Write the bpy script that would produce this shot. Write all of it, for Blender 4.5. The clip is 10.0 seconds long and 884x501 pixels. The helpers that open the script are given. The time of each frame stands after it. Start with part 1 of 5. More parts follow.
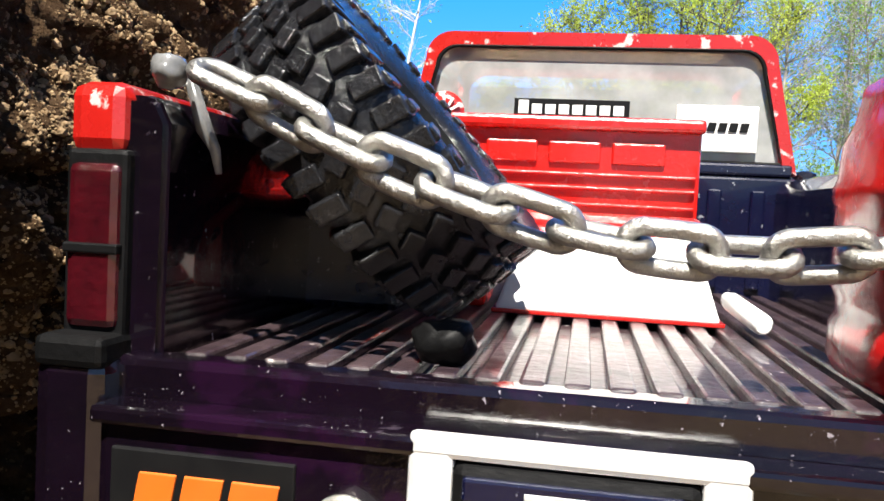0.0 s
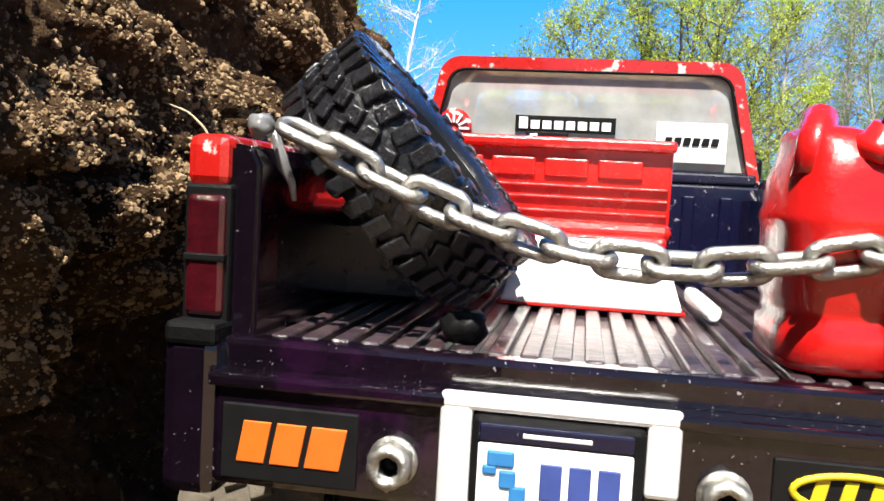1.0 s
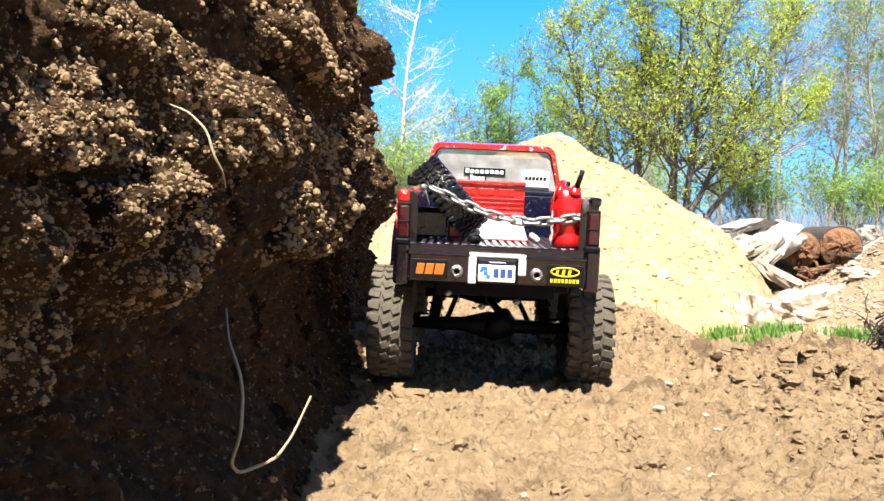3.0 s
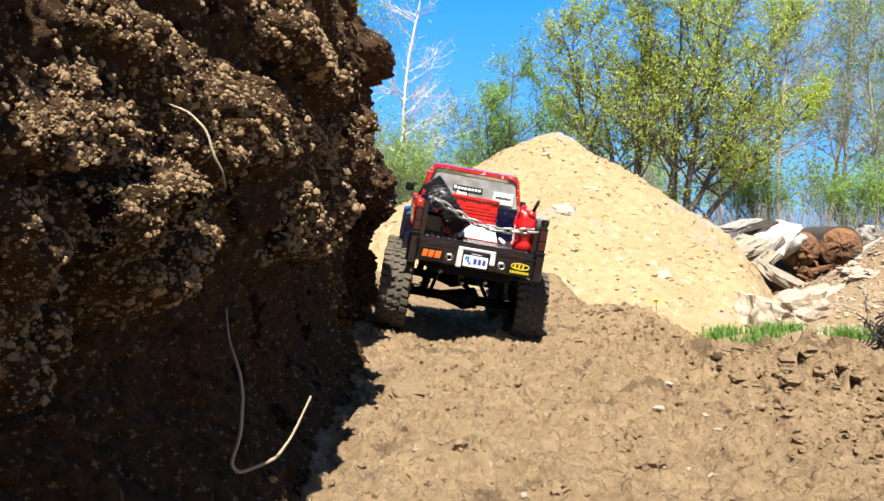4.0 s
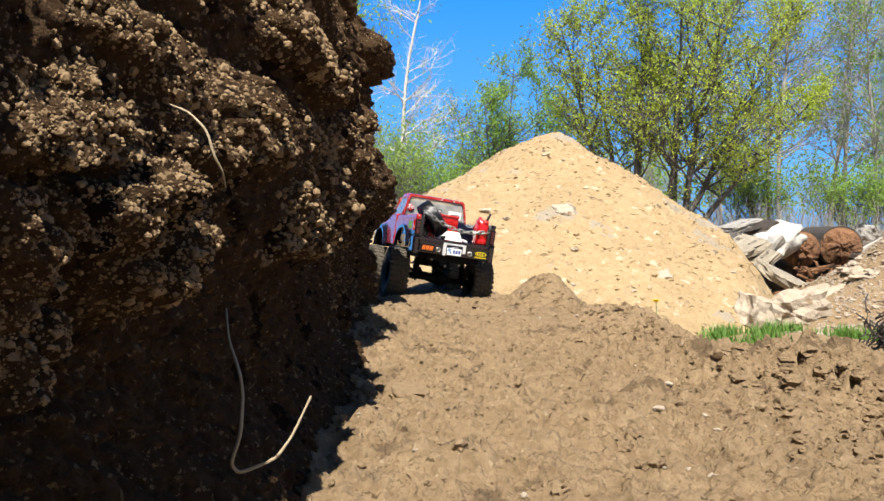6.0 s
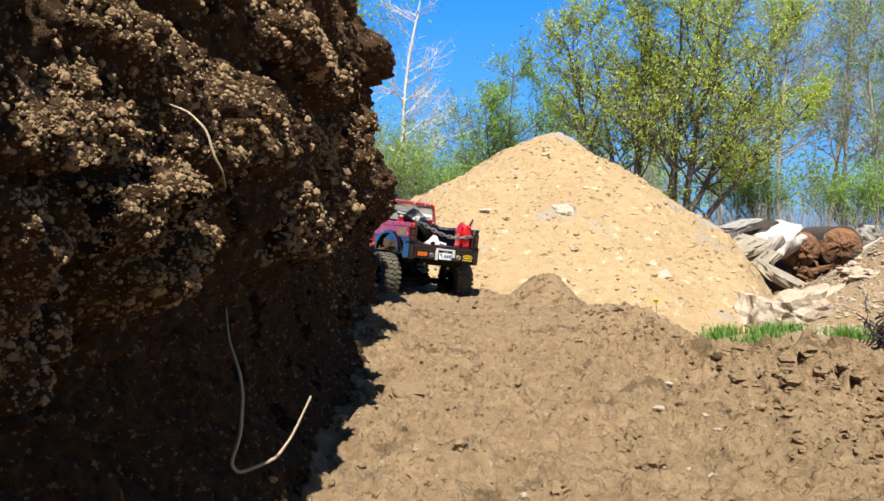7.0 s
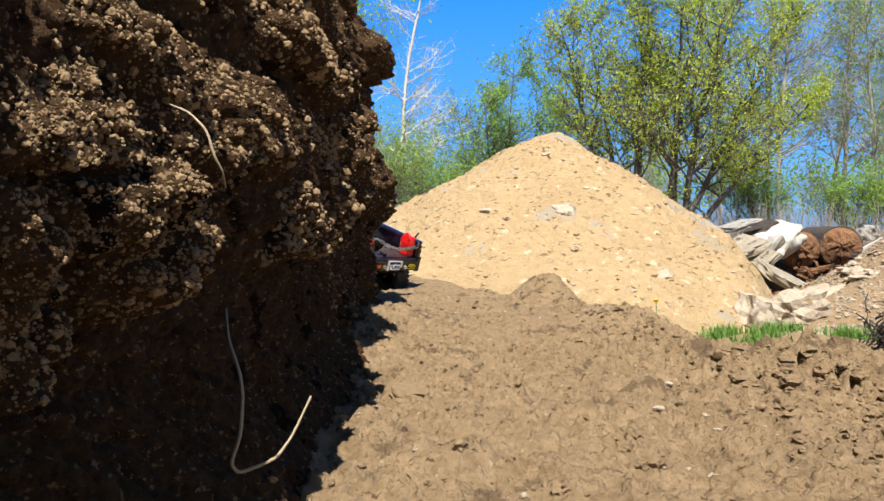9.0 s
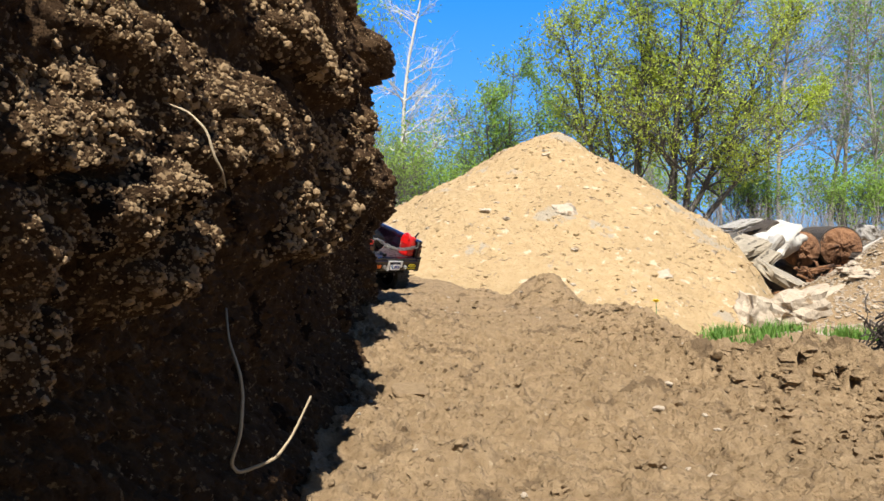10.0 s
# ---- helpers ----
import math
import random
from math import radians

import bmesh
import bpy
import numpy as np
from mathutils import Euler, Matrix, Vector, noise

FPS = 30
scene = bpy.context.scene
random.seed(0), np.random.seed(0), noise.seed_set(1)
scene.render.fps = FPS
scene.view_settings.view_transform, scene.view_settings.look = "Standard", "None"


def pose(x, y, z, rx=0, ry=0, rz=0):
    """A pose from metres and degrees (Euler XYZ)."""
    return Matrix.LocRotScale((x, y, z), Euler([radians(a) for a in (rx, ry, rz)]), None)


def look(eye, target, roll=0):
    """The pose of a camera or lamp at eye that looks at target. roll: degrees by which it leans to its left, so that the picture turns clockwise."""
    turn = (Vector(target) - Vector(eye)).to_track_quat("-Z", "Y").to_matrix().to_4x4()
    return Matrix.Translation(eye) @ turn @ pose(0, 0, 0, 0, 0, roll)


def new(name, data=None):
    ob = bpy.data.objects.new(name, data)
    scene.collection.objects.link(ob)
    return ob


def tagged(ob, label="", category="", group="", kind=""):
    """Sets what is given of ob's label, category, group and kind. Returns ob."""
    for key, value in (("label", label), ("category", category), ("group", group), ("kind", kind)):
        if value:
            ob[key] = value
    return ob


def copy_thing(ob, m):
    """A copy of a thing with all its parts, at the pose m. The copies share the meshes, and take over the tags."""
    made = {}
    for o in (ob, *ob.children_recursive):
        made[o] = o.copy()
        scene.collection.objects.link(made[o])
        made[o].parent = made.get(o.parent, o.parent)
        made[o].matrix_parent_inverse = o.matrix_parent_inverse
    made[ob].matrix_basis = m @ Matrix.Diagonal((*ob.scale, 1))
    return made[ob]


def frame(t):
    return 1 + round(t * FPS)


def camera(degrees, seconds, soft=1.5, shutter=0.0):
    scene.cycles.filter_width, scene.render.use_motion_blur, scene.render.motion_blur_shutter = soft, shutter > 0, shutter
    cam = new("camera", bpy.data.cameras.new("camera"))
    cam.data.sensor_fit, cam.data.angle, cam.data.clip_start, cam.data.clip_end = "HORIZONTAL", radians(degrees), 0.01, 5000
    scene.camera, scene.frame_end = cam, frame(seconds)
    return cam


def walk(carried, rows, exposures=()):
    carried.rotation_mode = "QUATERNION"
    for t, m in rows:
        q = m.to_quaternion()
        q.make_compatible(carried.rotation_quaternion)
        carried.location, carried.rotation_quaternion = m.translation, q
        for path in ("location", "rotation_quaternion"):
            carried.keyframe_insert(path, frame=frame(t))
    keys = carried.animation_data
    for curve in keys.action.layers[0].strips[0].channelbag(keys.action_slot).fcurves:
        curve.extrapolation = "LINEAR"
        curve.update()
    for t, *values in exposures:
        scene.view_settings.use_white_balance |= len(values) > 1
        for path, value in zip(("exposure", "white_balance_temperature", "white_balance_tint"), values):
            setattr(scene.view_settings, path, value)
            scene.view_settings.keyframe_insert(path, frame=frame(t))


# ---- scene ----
cam = camera(56.0, 10.0)
CAM = look((0, 0, 0.173), (0, 10, -0.089))
walk(cam, [(0, CAM), (10, CAM)], exposures=[(0, 1.58), (1.6, 1.65), (2.0, 1.9), (2.5, 2.25), (3.2, 1.6), (4.6, 1.27), (5.4, 1.1), (10, 1.0)])

# ---- light ----
SUN = Vector((-0.045, -0.50, 0.86)).normalized()
world = bpy.data.worlds.new("sky")
scene.world = world
world.use_nodes = True
wn = world.node_tree.nodes
sky = wn.new("ShaderNodeTexSky")
sky.sky_type = "NISHITA"
sky.sun_disc = False
sky.sun_elevation = math.asin(SUN.z)
sky.sun_rotation = math.atan2(SUN.x, SUN.y)
sky.air_density, sky.dust_density, sky.ozone_density = 0.6, 0.1, 1.5
world.node_tree.links.new(sky.outputs[0], wn["Background"].inputs[0])
wn["Background"].inputs[1].default_value = 0.05
sun = new("sun", bpy.data.lights.new("sun", "SUN"))
sun.data.energy, sun.data.angle, sun.data.color = 5.0, radians(0.5), (1.0, 0.95, 0.86)
sun.matrix_world = look(SUN * 10, (0, 0, 0))


# ---- materials ----
def mat(name, low, high, rough=0.7, scale=20.0, detail=4.0, metal=0.0, bump=0.0, bump_scale=None, spots=None, coat=0.0, scale2=None, spec=0.5, random=0.0):
    """Two colours mixed by noise at two scales; spots: (colour, scale, amount) of wear; bump in metres."""
    m = bpy.data.materials.new(name)
    m.use_nodes = True
    n, l = m.node_tree.nodes, m.node_tree.links
    b = n["Principled BSDF"]
    b.inputs["Roughness"].default_value, b.inputs["Metallic"].default_value = rough, metal
    b.inputs["Coat Weight"].default_value = coat
    b.inputs["Specular IOR Level"].default_value = spec
    co = n.new("ShaderNodeTexCoord")

    def tex(s, d=detail):
        t = n.new("ShaderNodeTexNoise")
        t.inputs["Scale"].default_value, t.inputs["Detail"].default_value, t.inputs["Roughness"].default_value = s, d, 0.6
        l.new(co.outputs["Object"], t.inputs["Vector"])
        return t.outputs[0]

    def mixed(f, a, c):
        x = n.new("ShaderNodeMix")
        x.data_type = "RGBA"
        for sock, v in ((x.inputs[0], f), (x.inputs[6], a), (x.inputs[7], c)):
            if isinstance(v, (tuple, float)):
                sock.default_value = (*v, 1) if isinstance(v, tuple) else v
            else:
                l.new(v, sock)
        return x.outputs[2]

    def ramp(f, lo, hi):
        r = n.new("ShaderNodeMapRange")
        r.inputs[1].default_value, r.inputs[2].default_value = lo, hi
        l.new(f, r.inputs[0])
        return r.outputs[0]

    c1 = mixed(ramp(tex(scale), 0.3, 0.7), low, high)
    mid = tuple((a + c) / 2 for a, c in zip(low, high))
    col = mixed(ramp(tex(scale2 or scale * 0.13), 0.35, 0.75), c1, mixed(0.5, c1, tuple(v * 0.75 for v in mid)))
    if random:
        info = n.new("ShaderNodeObjectInfo")
        isl = n.new("ShaderNodeNewGeometry")
        add = n.new("ShaderNodeMath")
        l.new(info.outputs["Random"], add.inputs[0])
        l.new(isl.outputs["Random Per Island"], add.inputs[1])
        half = n.new("ShaderNodeMath")
        half.operation = "MULTIPLY"
        half.inputs[1].default_value = random
        l.new(add.outputs[0], half.inputs[0])
        col = mixed(half.outputs[0], col, tuple(min(1, v * 1.9) for v in high))
    if spots:
        for colour, s, amount in spots:
            col = mixed(ramp(tex(s, 6), 1 - amount, 1 - amount + 0.04), col, colour)
    l.new(col, b.inputs["Base Color"])
    rr = n.new("ShaderNodeMapRange")
    rr.inputs[3].default_value, rr.inputs[4].default_value = max(0, rough - 0.12), min(1, rough + 0.12)
    l.new(tex(scale * 2.3), rr.inputs[0])
    l.new(rr.outputs[0], b.inputs["Roughness"])
    if bump:
        bu = n.new("ShaderNodeBump")
        bu.inputs["Strength"].default_value, bu.inputs["Distance"].default_value = 1.0, bump
        l.new(tex(bump_scale or scale * 3, 8), bu.inputs["Height"])
        l.new(bu.outputs[0], b.inputs["Normal"])
    return m


# bank dirt is darkened for its shaded face, its crumbs paler for sunlit ledges
M_WALL = mat("shaded_bank_dirt", (0.034, 0.019, 0.010), (0.088, 0.054, 0.029), 0.95, 90, bump=0.004, bump_scale=520, scale2=9, spec=0.05, spots=[((0.20, 0.136, 0.077), 190, 0.40), ((0.016, 0.009, 0.005), 30, 0.42)])
M_CRUMB = mat("sunlit_bank_crumb", (0.115, 0.076, 0.042), (0.33, 0.230, 0.130), 0.95, 120, bump=0.001, bump_scale=700, spec=0.1, random=0.05)
M_GROUND = mat("dry_dirt", (0.195, 0.131, 0.072), (0.335, 0.240, 0.143), 0.95, 70, bump=0.006, bump_scale=300, scale2=5, spec=0.1, spots=[((0.36, 0.278, 0.18), 120, 0.35), ((0.095, 0.062, 0.034), 75, 0.37), ((0.145, 0.10, 0.059), 14, 0.42)])
M_CLOD = mat("dirt_clod", (0.16, 0.108, 0.060), (0.265, 0.19, 0.113), 0.95, 160, bump=0.003, bump_scale=420, spec=0.1, random=0.08)
M_SAND = mat("dry_sand", (0.36, 0.255, 0.135), (0.45, 0.33, 0.19), 0.95, 14, bump=0.035, bump_scale=34, scale2=1.6, spec=0.1, spots=[((0.27, 0.20, 0.125), 11, 0.37), ((0.5, 0.40, 0.28), 7, 0.38), ((0.33, 0.28, 0.21), 2.2, 0.39)])
M_CLODSAND = mat("damp_sand", (0.23, 0.165, 0.090), (0.36, 0.265, 0.15), 0.95, 60, bump=0.002, spec=0.1, random=0.08)
M_PEBBLE = mat("pebble", (0.24, 0.195, 0.14), (0.36, 0.30, 0.23), 0.85, 60, bump=0.002, random=0.12)
M_ROOT = mat("root", (0.297, 0.224, 0.132), (0.396, 0.317, 0.211), 0.7, 300, bump=0.0005)
M_RED = mat("red_paint", (0.36, 0.008, 0.006), (0.43, 0.013, 0.009), 0.28, 40, coat=0.6, spots=[((0.55, 0.46, 0.44), 120, 0.405)])
M_REDP = mat("red_plastic", (0.46, 0.010, 0.007), (0.52, 0.014, 0.010), 0.25, 60, coat=0.4, bump=0.0003, bump_scale=300)
M_CAN = mat("red_can_plastic", (0.44, 0.006, 0.006), (0.50, 0.010, 0.009), 0.24, 60, coat=0.4, bump=0.0003, bump_scale=200, spots=[((0.36, 0.010, 0.010), 120, 0.3)])
M_DARK = mat("dark_purple_paint", (0.0025, 0.0018, 0.003), (0.006, 0.0022, 0.007), 0.12, 30, coat=0.8, spec=0.5, bump=0.0006, bump_scale=70, spots=[((0.26, 0.23, 0.26), 520, 0.335), ((0.05, 0.038, 0.055), 90, 0.34), ((0.010, 0.0025, 0.011), 25, 0.42)])
M_NAVY = mat("navy_paint", (0.002, 0.003, 0.016), (0.004, 0.005, 0.026), 0.25, 30, coat=0.3, spots=[((0.2, 0.2, 0.22), 300, 0.36)])
M_BED = mat("worn_bed_liner", (0.010, 0.005, 0.009), (0.075, 0.050, 0.054), 0.33, 90, coat=0.3, bump=0.0006, bump_scale=350, spots=[((0.38, 0.33, 0.32), 160, 0.33)])
M_BLACK = mat("black_plastic", (0.003, 0.003, 0.0032), (0.007, 0.007, 0.0074), 0.5, 80, spec=0.12, bump=0.0003, bump_scale=300)
M_RUBBER = mat("black_rubber", (0.005, 0.005, 0.0058), (0.012, 0.012, 0.014), 0.24, 120, bump=0.0005, bump_scale=500)
M_DUSTY = mat("dusty_rubber", (0.0561, 0.0462, 0.0317), (0.106, 0.0891, 0.0647), 0.9, 120, bump=0.0006, bump_scale=500, spots=[((0.0396, 0.0343, 0.0264), 90, 0.33)])
M_STEEL = mat("galvanised_steel", (0.30, 0.29, 0.265), (0.52, 0.51, 0.48), 0.34, 250, metal=0.9, bump=0.0007, bump_scale=600, spots=[((0.2, 0.19, 0.17), 300, 0.32)])
M_CHROME = mat("bright_steel", (0.75, 0.75, 0.74), (0.85, 0.85, 0.84), 0.15, 100, metal=1.0)
M_WHITE = mat("white_plastic", (0.78, 0.78, 0.76), (0.82, 0.82, 0.8), 0.5, 100, bump=0.0002, bump_scale=400)
M_SILVER = mat("silver_tape", (0.6, 0.6, 0.6), (0.75, 0.75, 0.75), 0.35, 100, metal=0.3)
M_ORANGE = mat("orange_print", (0.561, 0.106, 0.0066), (0.594, 0.132, 0.0099), 0.5, 100)
M_YELLOW = mat("yellow_print", (0.528, 0.396, 0.0066), (0.561, 0.436, 0.0132), 0.5, 100)
M_BLUE = mat("blue_print", (0.0198, 0.145, 0.363), (0.033, 0.185, 0.409), 0.5, 100)
M_INDIGO = mat("indigo_print", (0.03, 0.05, 0.20), (0.04, 0.07, 0.26), 0.5, 100)
M_INK = mat("black_print", (0.004, 0.004, 0.005), (0.008, 0.008, 0.008), 0.45, 100, spec=0.2)
M_LENS = mat("tail_lens", (0.022, 0.002, 0.004), (0.05, 0.003, 0.006), 0.15, 200, coat=0.8, bump=0.0004, bump_scale=400)
M_GLUE = mat("clear_glue", (0.05, 0.05, 0.05), (0.2, 0.2, 0.2), 0.2, 180, coat=0.5)
M_GREEN = mat("green_print", (0.066, 0.264, 0.0198), (0.099, 0.33, 0.033), 0.5, 100)
M_GREY = mat("grey_tape", (0.03, 0.028, 0.028), (0.11, 0.105, 0.10), 0.6, 250, bump=0.0012, bump_scale=350)
M_BARK = mat("grey_bark", (0.06, 0.053, 0.047), (0.15, 0.135, 0.12), 0.9, 14, bump=0.02, bump_scale=25)
M_PALE = mat("pale_bark", (0.25, 0.235, 0.22), (0.40, 0.375, 0.35), 0.9, 10, bump=0.01, bump_scale=25)
M_BIRCH = mat("birch_bark", (0.5, 0.48, 0.45), (0.62, 0.6, 0.57), 0.8, 6, spots=[((0.06, 0.05, 0.045), 9, 0.38)])


def leafy(name, low, high):
    """A leaf: paint-like front and light that passes through."""
    m = mat(name, low, high, 0.6, 3, random=0.12)
    n, l = m.node_tree.nodes, m.node_tree.links
    b, out = n["Principled BSDF"], n["Material Output"]
    tr, mx = n.new("ShaderNodeBsdfTranslucent"), n.new("ShaderNodeMixShader")
    l.new(b.inputs["Base Color"].links[0].from_socket, tr.inputs[0])
    mx.inputs[0].default_value = 0.45
    l.new(b.outputs[0], mx.inputs[1])
    l.new(tr.outputs[0], mx.inputs[2])
    l.new(mx.outputs[0], out.inputs[0])
    return m


M_LEAF = leafy("willow_leaf", (0.29, 0.38, 0.040), (0.42, 0.50, 0.065))
M_LEAF2 = leafy("young_leaf", (0.17, 0.31, 0.045), (0.27, 0.42, 0.075))
M_GRASS = leafy("grass_blade", (0.0868, 0.186, 0.0248), (0.136, 0.26, 0.0434))
M_LOG = mat("log_end", (0.11, 0.048, 0.020), (0.26, 0.125, 0.055), 0.85, 12, bump=0.05, bump_scale=18, spots=[((0.045, 0.022, 0.012), 7, 0.42), ((0.36, 0.22, 0.12), 10, 0.33)])
M_WOODW = mat("bleached_wood", (0.22, 0.20, 0.17), (0.42, 0.40, 0.37), 0.85, 10, bump=0.02, bump_scale=20, spots=[((0.10, 0.085, 0.065), 6, 0.41)])
M_SLAB = mat("broken_concrete", (0.22, 0.185, 0.135), (0.40, 0.35, 0.27), 0.9, 12, bump=0.02, bump_scale=30, spots=[((0.08, 0.065, 0.05), 6, 0.41)])
M_STONE = mat("pale_stone", (0.36, 0.285, 0.205), (0.48, 0.41, 0.32), 0.9, 10, bump=0.03, bump_scale=22, spots=[((0.238, 0.165, 0.099), 5, 0.4)])
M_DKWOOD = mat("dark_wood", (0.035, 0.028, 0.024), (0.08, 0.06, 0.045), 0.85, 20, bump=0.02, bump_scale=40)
M_TWIG = mat("brown_twig", (0.09, 0.06, 0.035), (0.17, 0.12, 0.07), 0.85, 60)
M_BLEACH = mat("bleached_root", (0.38, 0.355, 0.31), (0.56, 0.535, 0.49), 0.85, 9, bump=0.02, bump_scale=18, spots=[((0.22, 0.18, 0.13), 6, 0.36)])
M_PETAL = mat("yellow_petal", (0.62, 0.46, 0.008), (0.68, 0.52, 0.012), 0.6, 100)
M_STEM = mat("green_stem", (0.066, 0.132, 0.0264), (0.0924, 0.172, 0.0396), 0.6, 100)


def glass(name, tint, cloud):
    m = bpy.data.materials.new(name)
    m.use_nodes = True
    n, l = m.node_tree.nodes, m.node_tree.links
    out = n["Material Output"]
    tr, gl, df = n.new("ShaderNodeBsdfTransparent"), n.new("ShaderNodeBsdfGlossy"), n["Principled BSDF"]
    tr.inputs[0].default_value = (*tint, 1)
    gl.inputs["Roughness"].default_value = 0.08
    df.inputs["Base Color"].default_value = (0.55, 0.55, 0.54, 1)
    df.inputs["Roughness"].default_value = 0.4
    a, b = n.new("ShaderNodeMixShader"), n.new("ShaderNodeMixShader")
    tx, mp, co = n.new("ShaderNodeTexNoise"), n.new("ShaderNodeMapRange"), n.new("ShaderNodeTexCoord")
    tx.inputs["Scale"].default_value, tx.inputs["Detail"].default_value = 60, 6
    l.new(co.outputs["Object"], tx.inputs["Vector"])
    l.new(tx.outputs[0], mp.inputs[0])
    mp.inputs[1].default_value, mp.inputs[2].default_value = 0.35, 0.75
    mp.inputs[3].default_value, mp.inputs[4].default_value = cloud * 0.8, cloud * 1.4
    l.new(mp.outputs[0], a.inputs[0])
    l.new(tr.outputs[0], a.inputs[1])
    l.new(df.outputs[0], a.inputs[2])
    fr = n.new("ShaderNodeFresnel")
    l.new(fr.outputs[0], b.inputs[0])
    l.new(a.outputs[0], b.inputs[1])
    l.new(gl.outputs[0], b.inputs[2])
    l.new(b.outputs[0], out.inputs[0])
    return m


M_GLASS = glass("cloudy_clear_plastic", (0.85, 0.85, 0.85), 0.48)


# ---- the clear blue sky behind the woods ----
def build_backdrop():
    m = bpy.data.materials.new("clear_sky")
    m.use_nodes = True
    n, l = m.node_tree.nodes, m.node_tree.links
    n.remove(n["Principled BSDF"])
    em, co, sep, mp, mx = (n.new(k) for k in ("ShaderNodeEmission", "ShaderNodeTexCoord", "ShaderNodeSeparateXYZ", "ShaderNodeMapRange", "ShaderNodeMix"))
    mx.data_type = "RGBA"
    mx.inputs[6].default_value, mx.inputs[7].default_value = (0.10, 0.30, 0.60, 1), (0.012, 0.165, 0.58, 1)
    l.new(co.outputs["Object"], sep.inputs[0])
    l.new(sep.outputs[2], mp.inputs[0])
    mp.inputs[1].default_value, mp.inputs[2].default_value = 0, 210
    l.new(mp.outputs[0], mx.inputs[0])
    l.new(mx.outputs[2], em.inputs[0])
    l.new(em.outputs[0], n["Material Output"].inputs[0])
    na, ne, rad = 49, 21, 700
    V = [(rad * math.sin(a) * math.cos(e), rad * math.cos(a) * math.cos(e), rad * math.sin(e)) for a in np.linspace(-1.25, 1.25, na) for e in np.linspace(-0.02, 0.62, ne)]
    me = bpy.data.meshes.new("backdrop")
    me.from_pydata(V, [], [(i * ne + j, i * ne + j + 1, i * ne + ne + j + 1, i * ne + ne + j) for i in range(na - 1) for j in range(ne - 1)])
    me.materials.append(m)
    tagged(new("backdrop", me), "clear deep blue spring sky", "sky", kind="structure")


build_backdrop()


# ---- noise on arrays ----
def _hash(ix, iy, seed):
    n = (ix.astype(np.int64) * 374761393 + iy.astype(np.int64) * 668265263 + seed * 1442695041) & 0x7FFFFFFF
    n = ((n ^ (n >> 13)) * 1274126177) & 0x7FFFFFFF
    n = ((n ^ (n >> 15)) * 2246822519) & 0x7FFFFFFF
    return ((n ^ (n >> 16)) & 0xFFFFF) / 0xFFFFF


def vnoise(x, y, seed=0):
    ix, iy = np.floor(x), np.floor(y)
    fx, fy = x - ix, y - iy
    fx, fy = fx * fx * (3 - 2 * fx), fy * fy * (3 - 2 * fy)
    a, b = _hash(ix, iy, seed), _hash(ix + 1, iy, seed)
    c, d = _hash(ix, iy + 1, seed), _hash(ix + 1, iy + 1, seed)
    return (a + (b - a) * fx + (c - a + (a - b - c + d) * fx) * fy) * 2 - 1


def fbm(x, y, seed=0, octaves=4):
    v, amp = 0, 1.0
    for k in range(octaves):
        v = v + amp * vnoise(x * 2 ** k + 17.3 * k, y * 2 ** k - 9.1 * k, seed + k)
        amp *= 0.5
    return v


def lumps(x, y, seed=0, keep=1.0):
    """Rounded clods, one in a cell: 0 between them, 1 at the top."""
    ix, iy = np.floor(x), np.floor(y)
    best = np.zeros_like(x)
    for dx in (-1, 0, 1):
        for dy in (-1, 0, 1):
            cx, cy = ix + dx, iy + dy
            px, py = cx + _hash(cx, cy, seed), cy + _hash(cx, cy, seed + 7)
            r = 0.35 + 0.55 * _hash(cx, cy, seed + 13)
            there = _hash(cx, cy, seed + 23) < keep
            d2 = ((x - px) ** 2 + (y - py) ** 2) / (r * r)
            best = np.maximum(best, np.where(there, np.sqrt(np.clip(1 - d2, 0, 1)) * r, 0))
    return best


def smooth(t):
    t = np.clip(t, 0, 1)
    return t * t * (3 - 2 * t)


# ---- mesh tools ----
def mesh_object(name, verts, faces, material, parent=None, smooth_shade=True):
    me = bpy.data.meshes.new(name)
    me.from_pydata(np.asarray(verts).tolist() if len(verts) else [], [], faces if isinstance(faces, list) else faces.tolist())
    me.materials.append(material)
    if smooth_shade:
        me.polygons.foreach_set("use_smooth", [True] * len(me.polygons))
    ob = new(name, me)
    if parent:
        ob.parent = parent
    return ob


def grid_faces(nu, nv):
    i, j = np.meshgrid(np.arange(nu - 1), np.arange(nv - 1), indexing="ij")
    a = (i * nv + j).ravel()
    return np.stack([a, a + nv, a + nv + 1, a + 1], 1)


def part(name, bm, material, parent, label=""):
    """Links a bmesh as one mesh object under a thing or a part."""
    me = bpy.data.meshes.new(name)
    bm.normal_update()
    bm.to_mesh(me)
    bm.free()
    me.materials.append(material)
    ob = new(name, me)
    ob.parent = parent
    if label:
        tagged(ob, label)
    return ob


def box(x0, x1, y0, y1, z0, z1, bevel=0.0, taper=(1, 1), bm=None, m=None):
    """A box with rounded edges; taper: the top's size against the bottom's."""
    one = bmesh.new()
    bmesh.ops.create_cube(one, size=1)
    cx, cy = (x0 + x1) / 2, (y0 + y1) / 2
    for v in one.verts:
        kx, ky = taper if v.co.z > 0 else (1, 1)
        v.co = (cx + v.co.x * (x1 - x0) * kx, cy + v.co.y * (y1 - y0) * ky, z0 + (v.co.z + 0.5) * (z1 - z0))
    if bevel:
        bmesh.ops.bevel(one, geom=one.edges[:], offset=bevel, segments=2, affect="EDGES", profile=0.5)
    return joined(one, bm, m)


